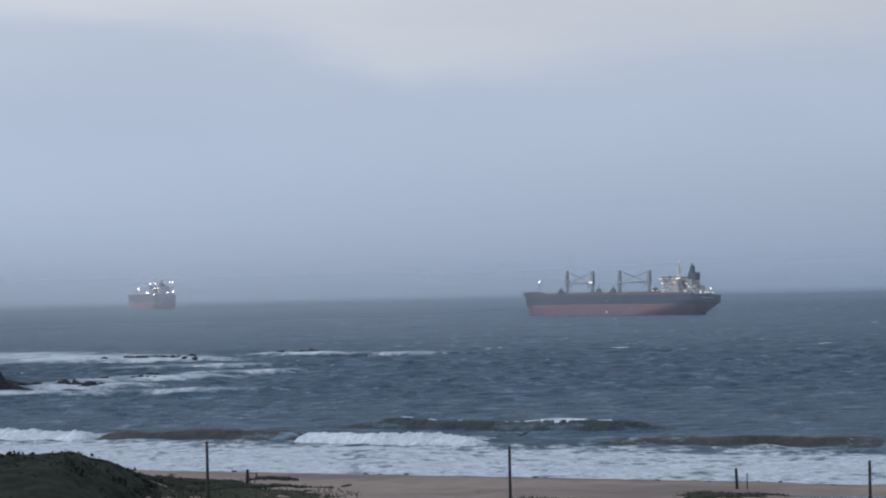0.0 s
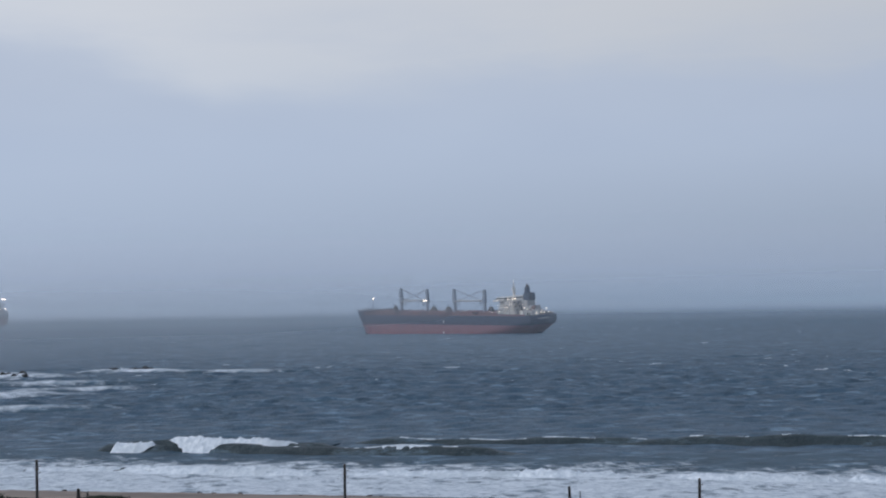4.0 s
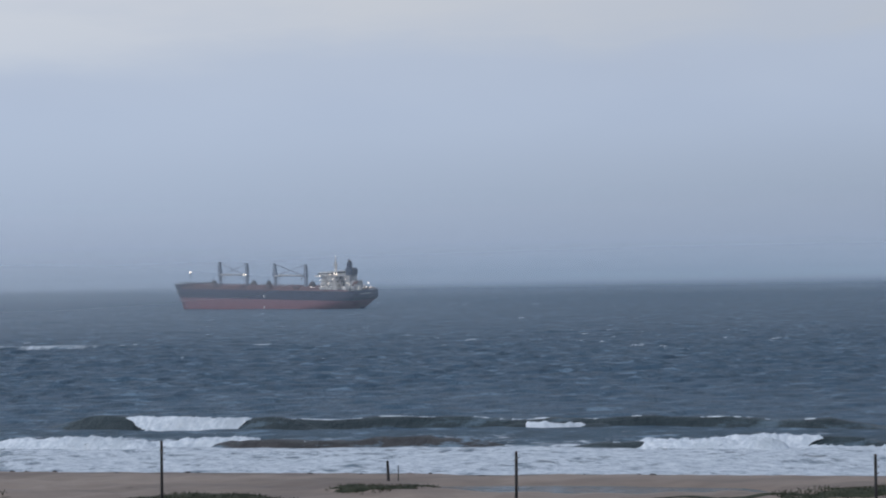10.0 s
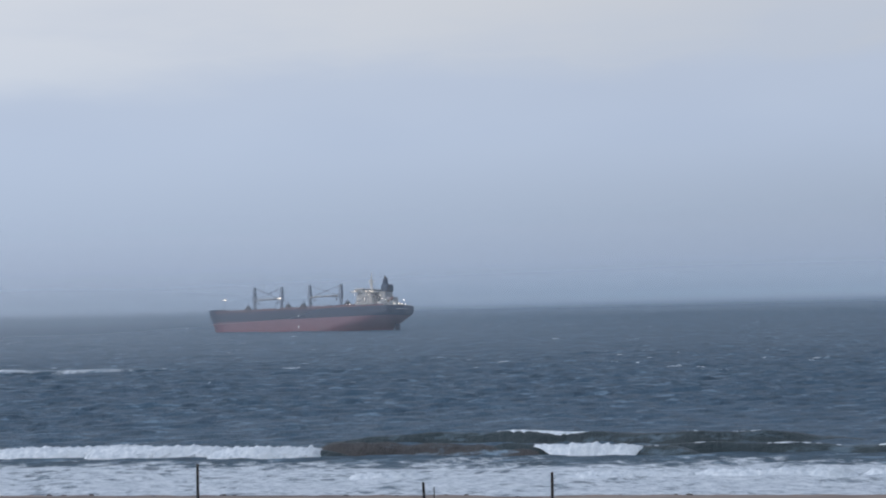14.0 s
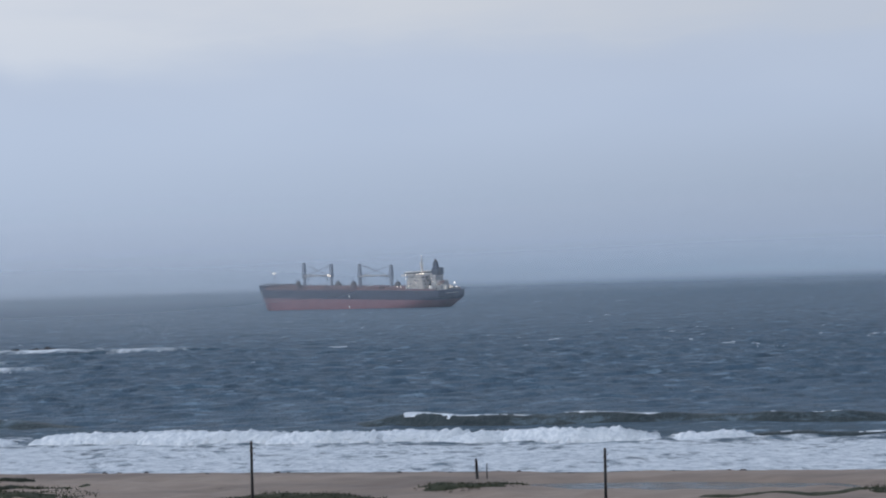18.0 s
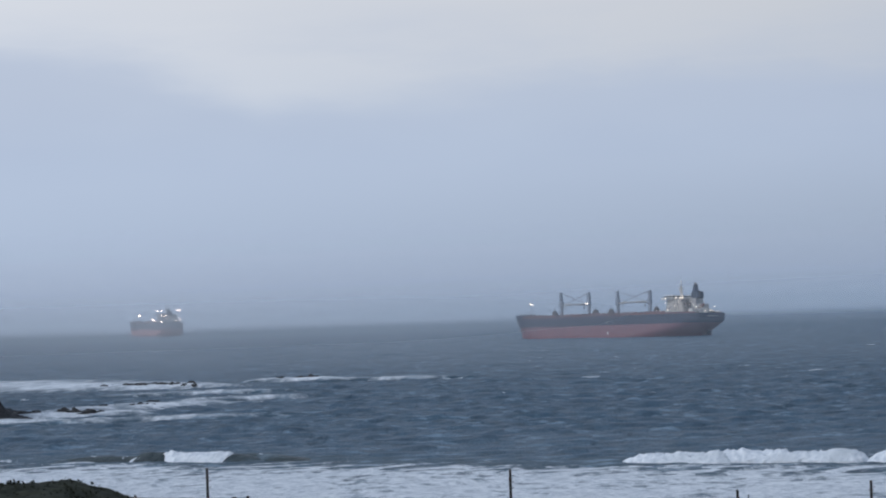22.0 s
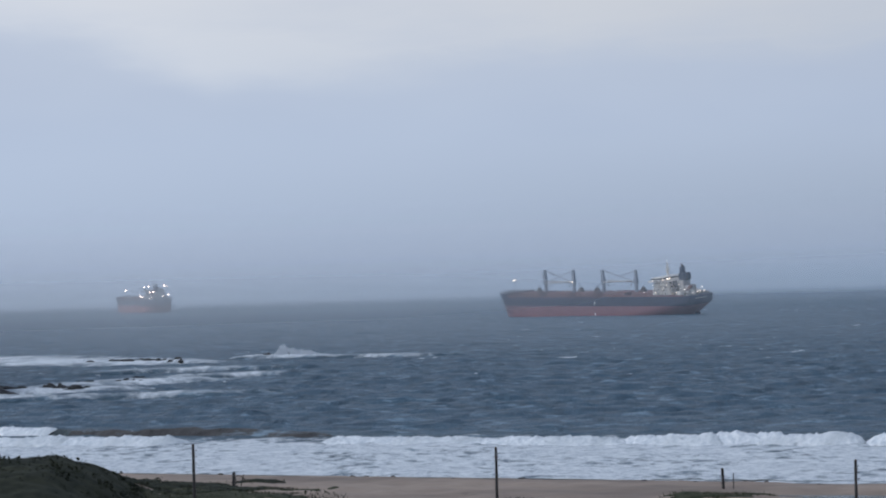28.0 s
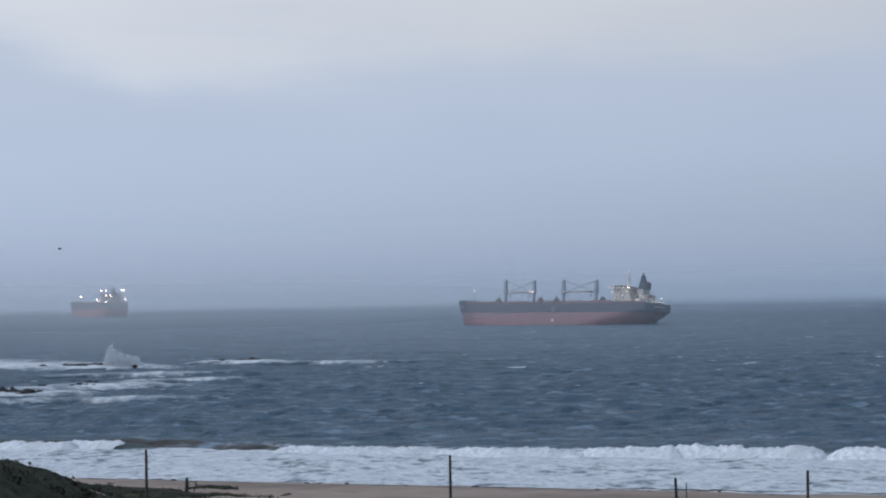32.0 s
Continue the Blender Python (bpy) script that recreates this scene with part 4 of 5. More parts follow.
    rod(bm, (fx - 5.6, 3.0, deck + 14.8), (fx - 4.2, 3.0, deck + 15.6), 0.28, 0.28, 8)
    part("engine_vent", bm, STEEL, ship)
    bm = box(bmesh.new(), fx - 5.6, fx - 2.6, -6.5, 3.0, deck + 0.2, deck + 6.4, 0.3)
    part("engine_casing", bm, SHIP_GREY, ship)
    # free-fall lifeboat on its ramp over the stern, winches and bollards
    sx = -0.444 * L
    bm = bmesh.new()
    ball(bm, (0, 0, 0), 1.0, 2, (3.4, 1.3, 1.3))
    bmesh.ops.transform(bm, matrix=pose(sx + 4.5, 2.5, deck + 4.6, 0, 28, 0), verts=bm.verts)
    boat = part("lifeboat", bm, shader("lifeboat_orange", (0.20, 0.10, 0.075), 0.7)[0], ship, "orange enclosed lifeboat", True)
    bm = bmesh.new()
    for dy in (1.2, 3.8):
        rod(bm, (sx + 0.5, dy, deck), (sx + 0.5, dy, deck + 2.4), 0.2, 0.2, 6)
        rod(bm, (sx + 7.5, dy, deck), (sx + 7.5, dy, deck + 5.6), 0.2, 0.2, 6)
        rod(bm, (sx + 0.2, dy, deck + 2.2), (sx + 8, dy, deck + 5.8), 0.22, 0.22, 6)
    part("lifeboat_ramp", bm, SHIP_WHITE, ship)
    for x, y in ((sx + 2.5, -5.0), (sx + 4.0, 7.5), (sx + 3.0, -8.5)):
        bm = bmesh.new()
        rod(bm, (x, y - 1.2, deck + 0.9), (x, y + 1.2, deck + 0.9), 0.75, 0.75, 10)
        box(bm, x - 0.9, x + 0.9, y - 1.4, y + 1.4, deck, deck + 0.35)
        part("mooring_winch", bm, STEEL, ship)
    edge = []
    for i in range(13):
        x = sx + 0.6 + i * 2.6
        edge.append((x, hull_section(x, deck, L, B, deck) - 0.4, deck))
    railing(ship, edge)
    railing(ship, [(p[0], -p[1], p[2]) for p in edge])
    railing(ship, [edge[0], (edge[0][0], -edge[0][1], deck)])
    # ducts, lockers and platforms crowded round the house and over the stern
    rng = np.random.default_rng(int(L))
    for k in range(26):
        x, y = rng.uniform(sx + 4, hx0 + 1.0), rng.uniform(-0.36, 0.40) * B
        w, d, h = rng.uniform(0.4, 1.4), rng.uniform(0.4, 1.6), rng.uniform(0.8, 3.6)
        part("deck_locker", box(bmesh.new(), x - w, x + w, y - d, y + d, deck, deck + h, 0.1), SHIP_WHITE if k % 3 else SHIP_GREY, ship)
    for k in range(12):
        x, y = rng.uniform(hx0 + 2.0, hx1 - 1.0), hw + 0.15 + rng.uniform(0, 0.3)
        z = deck + rng.uniform(0.5, 7.0)
        bm = box(bmesh.new(), x - rng.uniform(0.4, 1.6), x + rng.uniform(0.4, 1.6), y - 0.8, y + 0.3, z, z + rng.uniform(0.4, 1.5), 0.08)
        part("wall_duct", bm, SHIP_GREY if k % 2 else SHIP_WHITE, house)
    for k in range(5):
        x = sx + 3.0 + 3.6 * k
        bm = bmesh.new()
        rod(bm, (x, 8.0 - k, deck), (x, 8.0 - k, deck + 4.5 + 0.9 * k), 0.16, 0.12, 6)
        rod(bm, (x, 8.0 - k, deck + 4.3 + 0.9 * k), (x + 1.5, 8.0 - k, deck + 4.5 + 0.9 * k), 0.10, 0.10, 5)
        part("light_mast", bm, SHIP_WHITE, ship)
        if cranes:
            light(ship, (x + 1.5, 8.0 - k, deck + 4.3 + 0.9 * k), 0.36)
    for k, (x, z) in enumerate(() if not cranes else ((hx0 + 3.0, 8.2), (hx0 + 6.5, 5.4), (hx1 - 3.0, 2.9), (hx1 - 1.0, 7.6))):
        light(ship, (x, hw + 0.9, deck + z), 0.36, "wall_light")
    # provision crane, vents and life rafts round the funnel, anchor at the bow
    bm = bmesh.new()
    rod(bm, (fx - 2.0, 9.5, deck), (fx - 2.0, 9.5, deck + 6.6), 0.5, 0.4, 8)
    rod(bm, (fx - 2.0, 9.5, deck + 6.2), (fx + 5.2, 8.4, deck + 8.8), 0.28, 0.18, 6)
    part("provision_crane", bm, STEEL, ship)
    for x, y in ((fx - 6.8, 6.2), (fx - 6.8, -6.2), (fx + 4.0, 7.0), (fx - 8.0, 0.5)):
        bm = rod(bmesh.new(), (x, y, deck), (x, y, deck + 2.4), 0.45, 0.45, 8)
        ball(bm, (x, y, deck + 2.5), 0.75, 1, (1, 1, 0.55))
        part("vent", bm, SHIP_WHITE, ship)
    for y in (-7.5, 7.2):
        part("life_raft", rod(bmesh.new(), (fx - 4.6, y, deck + 1.1), (fx - 2.8, y, deck + 1.1), 0.55, 0.55, 10), SHIP_WHITE, ship)
    for s in (1, -1):
        xa = L * 0.468
        ya = s * (hull_section(xa, deck - 2.2, L, B, deck) + 0.1)
        bm = rod(bmesh.new(), (xa, ya, deck - 3.6), (xa, ya, deck - 1.2), 0.22, 0.22, 6)
        rod(bm, (xa - 1.0, ya, deck - 3.0), (xa, ya, deck - 3.7), 0.2, 0.25, 6)
        rod(bm, (xa + 1.0, ya, deck - 3.0), (xa, ya, deck - 3.7), 0.2, 0.25, 6)
        part("anchor", bm, STEEL, ship)
        xm2 = L * 0.43
        ym = s * hull_section(xm2, deck - 2.0, L, B, deck)
        part("hull_mark", box(bmesh.new(), xm2 - 0.5, xm2 + 0.5, ym - 0.06, ym + 0.06, deck - 2.7, deck - 1.5), MARK, ship)
    # lamps about the decks
    near = ((hx1 - 7.3, 8.6, 11.2, 0.48), (hx1 - 7.3, 4.4, 11.3, 0.60), (hx1 - 7.3, 1.8, 11.3, 0.60), (hx1 - 3.9, B * 0.5, 12.0 - 1.2, 0.42),
                       (hx0 - 2.4, 6.0, 7.6, 0.32), (hx0 - 2.2, -3.5, 10.0, 0.34), (hx0 - 2.2, 0.5, 10.0, 0.34), (hx0 - 2.6, 9.5, 2.3, 0.34), (hx0 - 2.6, 5.0, 2.3, 0.34), (hx0 - 2.6, 1.0, 4.8, 0.3),
                       (sx + 1.2, -8.0, 4.4, 0.5), (sx + 2.2, -9.5, 4.2, 0.4), (sx + 0.8, -2.0, 1.6, 0.4), (sx + 0.8, -5.2, 1.6, 0.4), (sx + 0.8, 3.0, 1.6, 0.38), (sx + 0.8, -9.6, 1.4, 0.38), (hx1 + 5.0, hw, 2.4, 0.34), (hx1 + 8.0, hw, 2.4, 0.3))
    # x, y, height and the height of what the lamp's post stands on
    far = ((-66, 11.8, 34.0, 30.2), (-66, 5.6, 34.0, 30.2), (-80, -12.2, 34.6, 17.5), (-80, -15.6, 34.6, 17.5), (-91, 10.8, 27.0, 17.5), (-91, 5.9, 27.0, 17.5),
           (-58, 15.7, 22.0, 17.5), (-64, 15.0, 20.4, 17.5), (-92, -6.5, 20.8, 17.5), (-98, -13.0, 22.0, 17.5), (-97, 13.0, 18.6, 17.5))
    if cranes:
        for x, y, z, r in near:
            light(ship, (x, y, deck + z), r)
    else:
        for x, y, z, foot in far:
            part("lamp_post", rod(bmesh.new(), (x, y, foot), (x, y, z), 0.22, 0.16, 6), SHIP_WHITE, ship)
            light(ship, (x - 0.5, y, z), 1.15)
    # draught marks and the plain bars of the name on the transom
    for x in (-0.035 * L,):
        for z in (split * 0.30, split + 2.2):
            y = hull_section(x, z, L, B, deck)
            part("draught_mark", box(bmesh.new(), x - 0.35, x + 0.35, y - 0.02, y + 0.06, z - 0.8, z + 0.8), MARK, ship, "white hull marking")
    for y in np.linspace(-5.5, 5.5, 8):
        xt = stern_x(L, 0.88) - 0.03
        part("name_bar", box(bmesh.new(), xt - 0.05, xt + 0.05, y - 0.5, y + 0.5, deck - 2.5, deck - 1.8), SHIP_GREY, ship)
    return ship


def grab_mesh(x, deck):
    bm = bmesh.new()
    bmesh.ops.create_cone(bm, cap_ends=True, segments=4, radius1=3.3, radius2=1.2, depth=4.2, matrix=Matrix.Translation((x, 0, deck + 3.2)) @ Matrix.Rotation(radians(45), 4, "Z"))
    for s in (-1, 1):
        box(bm, x + s * 0.2 - 1.0, x + s * 0.2 + 1.0, s * 0.3 - 1.6, s * 0.3 + 1.6, deck + 0.1, deck + 1.6, 0.3)
    rod(bm, (x, 0, deck + 5.6), (x, 0, deck + 6.6), 0.35, 0.25, 6)
    me = bpy.data.meshes.new("cargo_grab")
    bm.to_mesh(me)
    bm.free()
    me.materials.append(STEEL)
    return me


def house_mesh(x0, x1, w, deck):
    bm = bmesh.new()
    for lv in range(4):
        z = deck - 0.2 + lv * 2.55
        box(bm, x0 + 1.1 * lv, x1 - 0.25 * lv, -w + 0.5 * lv, w - 0.5 * lv, z, z + 2.5, 0.08)
    me = bpy.data.meshes.new("accommodation")
    bm.to_mesh(me)
    bm.free()
    me.materials.append(SHIP_WHITE)
    return me


NEAR_SHIP = bulk_carrier("bulk_carrier", 190.0, 32.0, 14.5, 8.0, "red and dark blue bulk carrier with four cranes, rolling at sea", HULL_RED, HULL_DARK)
FAR_SHIP = bulk_carrier("bulk_carrier", 225.0, 34.0, 17.5, 8.5, "distant red and grey bulk carrier with deck lamps lit", HAZED_RED, HAZED_DARK, cranes=False)

# the far ship's white is greyed to put haze into its paint
HAZED_WHITE = worn("hazed_ship_grey", (0.44, 0.42, 0.41), (0.55, 0.53, 0.51), 0.3, 0.8, bump=0.1)
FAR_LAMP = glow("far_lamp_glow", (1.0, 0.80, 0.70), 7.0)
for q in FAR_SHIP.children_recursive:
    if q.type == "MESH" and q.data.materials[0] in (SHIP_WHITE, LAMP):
        q.data.materials[0] = HAZED_WHITE if q.data.materials[0] == SHIP_WHITE else FAR_LAMP


# ---- surf ----
def foam_sheet(name, x0, x1, u0, u1, material, label, z=0.22, wob=3.0, seed=0, step=1.3):
    """A film of foam along the shore, from u0 to u1 metres out from the waterline."""
    nx, nu = int((x1 - x0) / step), max(6, int((u1 - u0) / step))
    X, V = np.meshgrid(np.linspace(x0, x1, nx), np.linspace(0, 1, nu))
    rng = np.random.default_rng(seed)
    w = sum(np.sin(X * f + rng.random() * 6.28) * a for f, a in ((0.05, 1.0), (0.13, 0.6), (0.31, 0.35), (0.8, 0.15)))
    w2 = sum(np.sin(X * f + rng.random() * 6.28) * a for f, a in ((0.06, 1.0), (0.15, 0.6), (0.37, 0.35), (0.9, 0.15)))
    U = (u0 + wob * 0.6 * w + 0.5 * np.sin(X * 1.7 + w) + 0.4 * np.sin(X * 2.9)) * (1 - V) + (u1 + wob * w2) * V
    Y = shore_y(X) + U
    Z = z + 0.26 * ripple(X, Y, seed + 3, 20, 3, 10, 0.34, -1.19) * np.sin(np.pi * np.clip(V, 0, 1)) ** 0.6
    Z = np.maximum(Z, ground_z(X, Y) + 0.05)
    ob = new(name, sheet(name, X, Y, Z, material))
    return tagged(ob, label, "foam", kind="structure")


foam_sheet("swash_foam", -150, 150, -3.0, 30.0, LACE_DENSE, "thick white foam washing over the shallows by the beach", 0.24, 2.6, 1)
foam_sheet("surf_foam", -150, 150, 24.0, 58.0, LACE_SURF, "lacy white foam between the breakers", 0.20, 4.0, 2)


BUILT_UP = foam_sheet("built_up_foam", -150, 150, -2.0, 57.0, lace("built_up_foam_lace", 1.04, 0.50, (0.85, 0.66, 1.0), 0.4, 193.0, (40.0, 54.0), 0.4), "broad white foam that builds up as waves break", 0.30, 3.0, 4, 1.0)


def patch(name, cx, cy, rx, ry, material, turn, seed, z=0.95):
    a, r = np.meshgrid(np.linspace(0, 2 * np.pi, 90), np.linspace(0.02, 1, 16))
    k = 1 + 0.16 * np.sin(3 * a + seed) + 0.10 * np.sin(7 * a + 2 * seed) + 0.06 * np.sin(13 * a)
    X, Y = rx * r * k * np.cos(a), ry * r * k * np.sin(a)
    ob = new(name, sheet(name, X, Y, z + 0.25 * ripple(X, Y, seed, 12, 4, 14, 1.0) - 2.4 * r ** 4, material))
    ob.matrix_world = pose(cx, cy, 0, 0, 0, turn)
    return tagged(ob, "white foam swirling round the reef rocks", "foam", "foam on the reef")


for k, (cx, cy, rx, ry, cover, turn) in enumerate((
        (-126, 596, 62, 36, 1.08, -22), (-94, 566, 38, 19, 1.16, -16), (-48, 590, 24, 12, 1.06, -8), (-74, 430, 36, 16, 1.02, 38), (-88, 402, 34, 13, 1.10, 14),
        (-106, 376, 44, 9, 1.14, -2), (-150, 640, 52, 30, 0.92, -20), (-52, 456, 26, 9, 0.88, 26), (-20, 570, 34, 9, 0.84, -6), (-70, 500, 40, 12, 0.80, 10), (-128, 430, 24, 12, 0.95, 10), (-60, 372, 40, 9, 0.76, 8))):
    patch("reef_foam", cx, cy, rx, ry, lace("reef_foam_lace", cover, 0.30, (0.7, 0.34, 1.0), round_off=(rx, ry), soft=2.0), turn, k)


def ridge(length, h, front, back, seed, material, rough=0.12):
    """The dark body of a wave: steep on the shore side, long on the sea side, tapered to both ends."""
    nx = max(12, int(length / 1.0))
    X, V = np.meshgrid(np.linspace(-length / 2, length / 2, nx), np.linspace(-1, 1, 40))
    Y = np.where(V < 0, V * front, V * back)
    prof = np.where(V < 0, smoothstep(-1, 0, V) ** 1.3, (0.5 + 0.5 * np.cos(np.pi * np.clip(V, 0, 1))) ** 1.2)
    e = np.clip(1 - np.abs(X) / (length / 2), 0, 1)
    tall = smoothstep(0, 0.45, e) * (1 + 0.10 * np.sin(X * 0.21 + seed) + 0.07 * np.sin(X * 0.53 + 2 * seed))
    Y = Y + 1.6 * np.sin(X * 0.07 + seed) + 0.5 * np.sin(X * 0.23)
    Z = 0.70 * h * prof * tall - 0.45 + rough * ripple(X, Y, seed, 14, 1.5, 6, 1.2, 0.4 if rough > 0.2 else -1.57) * prof
    return sheet("wave_body", X, Y, Z, material)


def roller(length, h, seed, curl):
    """The tumbling white front of a broken wave: a torn, spiky top, steep at one end and running out at the other."""
    rng = np.random.default_rng(seed)
    nx = max(16, int(length / 0.24))
    X, V = np.meshgrid(np.linspace(-length / 2, length / 2, nx), np.linspace(0, 1, 36))
    yk = np.interp(V, [0, 0.18, 0.42, 0.58, 0.78, 1.0], [-3.4, -2.7, -1.3, 0.0, 2.4, 6.5])
    zk = np.interp(V, [0, 0.18, 0.42, 0.58, 0.78, 1.0], [-0.5, 0.30, 0.78, 1.0, 0.58, -0.1])
    lump = np.array([[0.45 * noise.noise((x * 0.45, v * 4.0, seed * 3.1)) + 0.65 * noise.noise((x * 1.2, v * 8.0, seed + 5.0)) + 0.7 * noise.noise((x * 2.9, v * 16.0, seed + 9.0)) for x in X[0]] for v in V[:, 0]])
    spike = np.array([max(0.0, noise.noise((x * 0.9, seed * 1.7, 2.0)) + 0.6 * noise.noise((x * 2.3, seed * 0.7, 6.0))) for x in X[0]])
    along = np.array([1 + 0.22 * noise.noise((x * 0.12, seed * 2.9, 0.0)) + 0.14 * noise.noise((x * 0.33, seed * 1.3, 5.0)) for x in X[0]])
    a = X / length + 0.5
    steep, slack = min(0.45, 3.2 / length) * (0.8 + 0.4 * rng.random()), max(0.20, min(0.55, 6.0 / length)) * (0.8 + 0.5 * rng.random())
    if seed % 2:
        a = 1 - a
    tall = smoothstep(0, steep, a) * (0.25 * smoothstep(0, 0.3 * slack, 1 - a) + 0.75 * smoothstep(0, slack, 1 - a))
    Z = 0.72 * h * zk * along * (0.08 + 0.92 * tall) + (0.34 * lump + 0.30 * spike * np.exp(-((V - 0.56) / 0.12) ** 2)) * np.sin(np.pi * V) * (0.3 + 0.7 * tall) - 0.6 * (1 - smoothstep(0, 0.5, tall))
    Y = yk * (0.45 + 0.55 * tall) - 1.6 + 1.3 * np.sin(X * 0.09 + seed) + 0.5 * lump
    if curl:
        # a curtain that falls from a level crest: its foot climbs up the face towards the ends
        drop = smoothstep(0, 0.14, a) * smoothstep(0, 0.40, 1 - a) * np.clip(0.84 + 0.45 * spike + 0.4 * (along - 1), 0, 1.1)
        ahead = np.clip((0.58 - V) / 0.58, 0, 1)
        back = np.clip((V - 0.58) / 0.42, 0, 1)
        g = smoothstep(0, 0.35, drop)
        body = 1 + 0.10 * np.sin(X * 0.21 + seed) + 0.07 * np.sin(X * 0.53 + 2 * seed)
        w = ahead * np.clip(drop, 0, 1)
        Z = 0.70 * h * body * smoothstep(0, 1, 1 - w) ** 1.3 - 0.30 + 0.38 * np.sin(np.pi * ahead) * np.clip(drop, 0, 1) ** 2 + 0.34 * spike * g * np.exp(-((V - 0.56) / 0.15) ** 2) + 0.22 * lump * g * np.sin(np.pi * V) - back * 0.7 * g - 0.30 * (1 - g)
        Y = -4.0 * w - 0.1 + 2.2 * back * g + 0.3 * lump * drop + 1.6 * np.sin(X * 0.07 + seed) + 0.5 * np.sin(X * 0.23)
    return sheet("roller", X, Y, Z, FOAM)


def apron(length, depth, seed):
    """Foam left behind on the water by a roller."""
    X, V = np.meshgrid(np.linspace(-length / 2, length / 2, max(10, int(length / 1.2))), np.linspace(0, 1, 16))
    Y = 2.0 + V * depth * (1 + 0.2 * np.sin(X * 0.2 + seed) + 0.12 * np.sin(X * 0.6))
    X = X * (1 - 0.12 * V)
    edge = np.clip(1 - np.abs(X) / (0.5 * length), 0, 1)
    Z = 0.42 * (1 - V) + 0.10 * ripple(X, Y, seed, 12, 2, 7, 1.0) - 0.06 - 0.7 * (1 - smoothstep(0, 0.12, edge))
    return sheet("foam_trail", X, Y, Z, LACE_TRAIL)


def crest(length, h, seed):
    """Bits of foam along the top of a wave that is about to break."""
    xs = np.arange(-0.29 * length, 0.29 * length, 0.28)
    thick = np.array([noise.noise((x * 0.07, seed * 2.3, 0.0)) + 0.7 * noise.noise((x * 0.31, seed * 1.1, 4.0)) + 0.5 * noise.noise((x * 1.3, seed, 8.0)) for x in xs])
    thick = np.clip((thick + 0.0) * 1.1, 0, 0.8)
    e = np.clip(1 - np.abs(xs) / (length / 2), 0, 1)
    top = 0.70 * h * smoothstep(0, 0.45, e) * (1 + 0.10 * np.sin(xs * 0.21 + seed) + 0.07 * np.sin(xs * 0.53 + 2 * seed)) - 0.45
    y0 = 1.6 * np.sin(xs * 0.07 + seed) + 0.5 * np.sin(xs * 0.23)
    n = len(xs)
    co, faces = [], []
    for dy, z in ((-1.6, -0.55), (-0.6, 0.06), (0.3, 0.14), (1.2, -0.20)):
        co += list(zip(xs, y0 + dy * thick, top + np.where(z > 0, z * (0.3 + thick), z * 0.8)))
    for a in range(3):
        for c in range(n - 1):
            if thick[c] + thick[c + 1] > 0.06:
                faces.append((a * n + c, a * n + c + 1, (a + 1) * n + c + 1, (a + 1) * n + c))
    return soup("crest_foam", co, faces, FOAM, True)


TURN = -21.8
WAVES = []


def swell(x, length, h, rows, front=4.0, back=10.0, churned=False):
    """rows: seconds, metres out from the waterline, lift (1 full height, 0 sunk)."""
    k = len(WAVES)
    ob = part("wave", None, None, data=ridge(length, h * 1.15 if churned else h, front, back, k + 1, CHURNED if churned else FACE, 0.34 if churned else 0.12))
    tagged(part("crest_foam", None, None, ob, "thin broken line of white foam", data=crest(length, h, k + 1)), kind="stuff")
    tagged(ob, "churned brown face of a broken wave" if churned else "smooth dark green wave rising towards the beach", "wave", "breaking waves")
    WAVES.append((ob, x, h, rows))


def breaker(x, length, h, rows, trail=16.0, curl=None):
    k = len(WAVES)
    ob = empty("breaker", label="tumbling white crest of a breaking wave", category="wave", group="breaking waves")
    curl = length <= 16 if curl is None else curl
    part("roller", None, None, ob, data=roller(length, h, k + 1, curl))
    if curl:
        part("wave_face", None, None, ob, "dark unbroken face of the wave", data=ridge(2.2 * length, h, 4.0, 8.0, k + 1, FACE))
    part("foam_trail", None, None, ob, data=apron(length * 0.9, trail, k + 1))
    WAVES.append((ob, x, h, rows))


def front(key, start, full, fade, gone):
    """Rows for one stretch of a wave: hidden until start, at full height from full, sinking from fade until gone."""
    ts = sorted({0.0, 32.0, start, full, fade, gone} | {t for t, _ in key})
    us = np.interp(ts, [t for t, _ in key], [u for _, u in key])
    lift = np.interp(ts, [start, full, fade, gone], [1.0 if full <= 0 else 0.0, 1.0, 1.0, 0.0]) * np.interp(us, [8, 24, 36], [0.70, 0.84, 1.0])
    return [(t, u, v) for t, u, v in zip(ts, us, lift) if 0 <= t <= 32]


# how far from the waterline each wave stands, second by second
FIRST = ((0, 43), (2, 32), (4, 25.5), (7, 18), (10, 12), (13, 8), (32, 8))
SECOND = ((0, 71), (2, 64), (4, 56), (7, 43), (8, 39), (10, 32), (13, 25), (17, 12), (20, 8), (32, 8))
THIRD = ((0, 92), (4, 80), (7, 73), (8, 69), (10, 63), (13, 54), (17, 43), (19, 35), (21, 28), (24, 20), (32, 14))
FOURTH = ((0, 118), (10, 88), (13, 79), (17, 67), (19, 64), (21, 56), (23, 48), (25, 44), (29, 46), (32, 41))
FIFTH = ((0, 120), (14, 80), (19, 63), (21, 56), (23, 47), (25, 45), (29, 36), (32, 30))
SIXTH = ((0, 130), (22, 78), (25, 62), (28, 52), (29, 50), (32, 41))

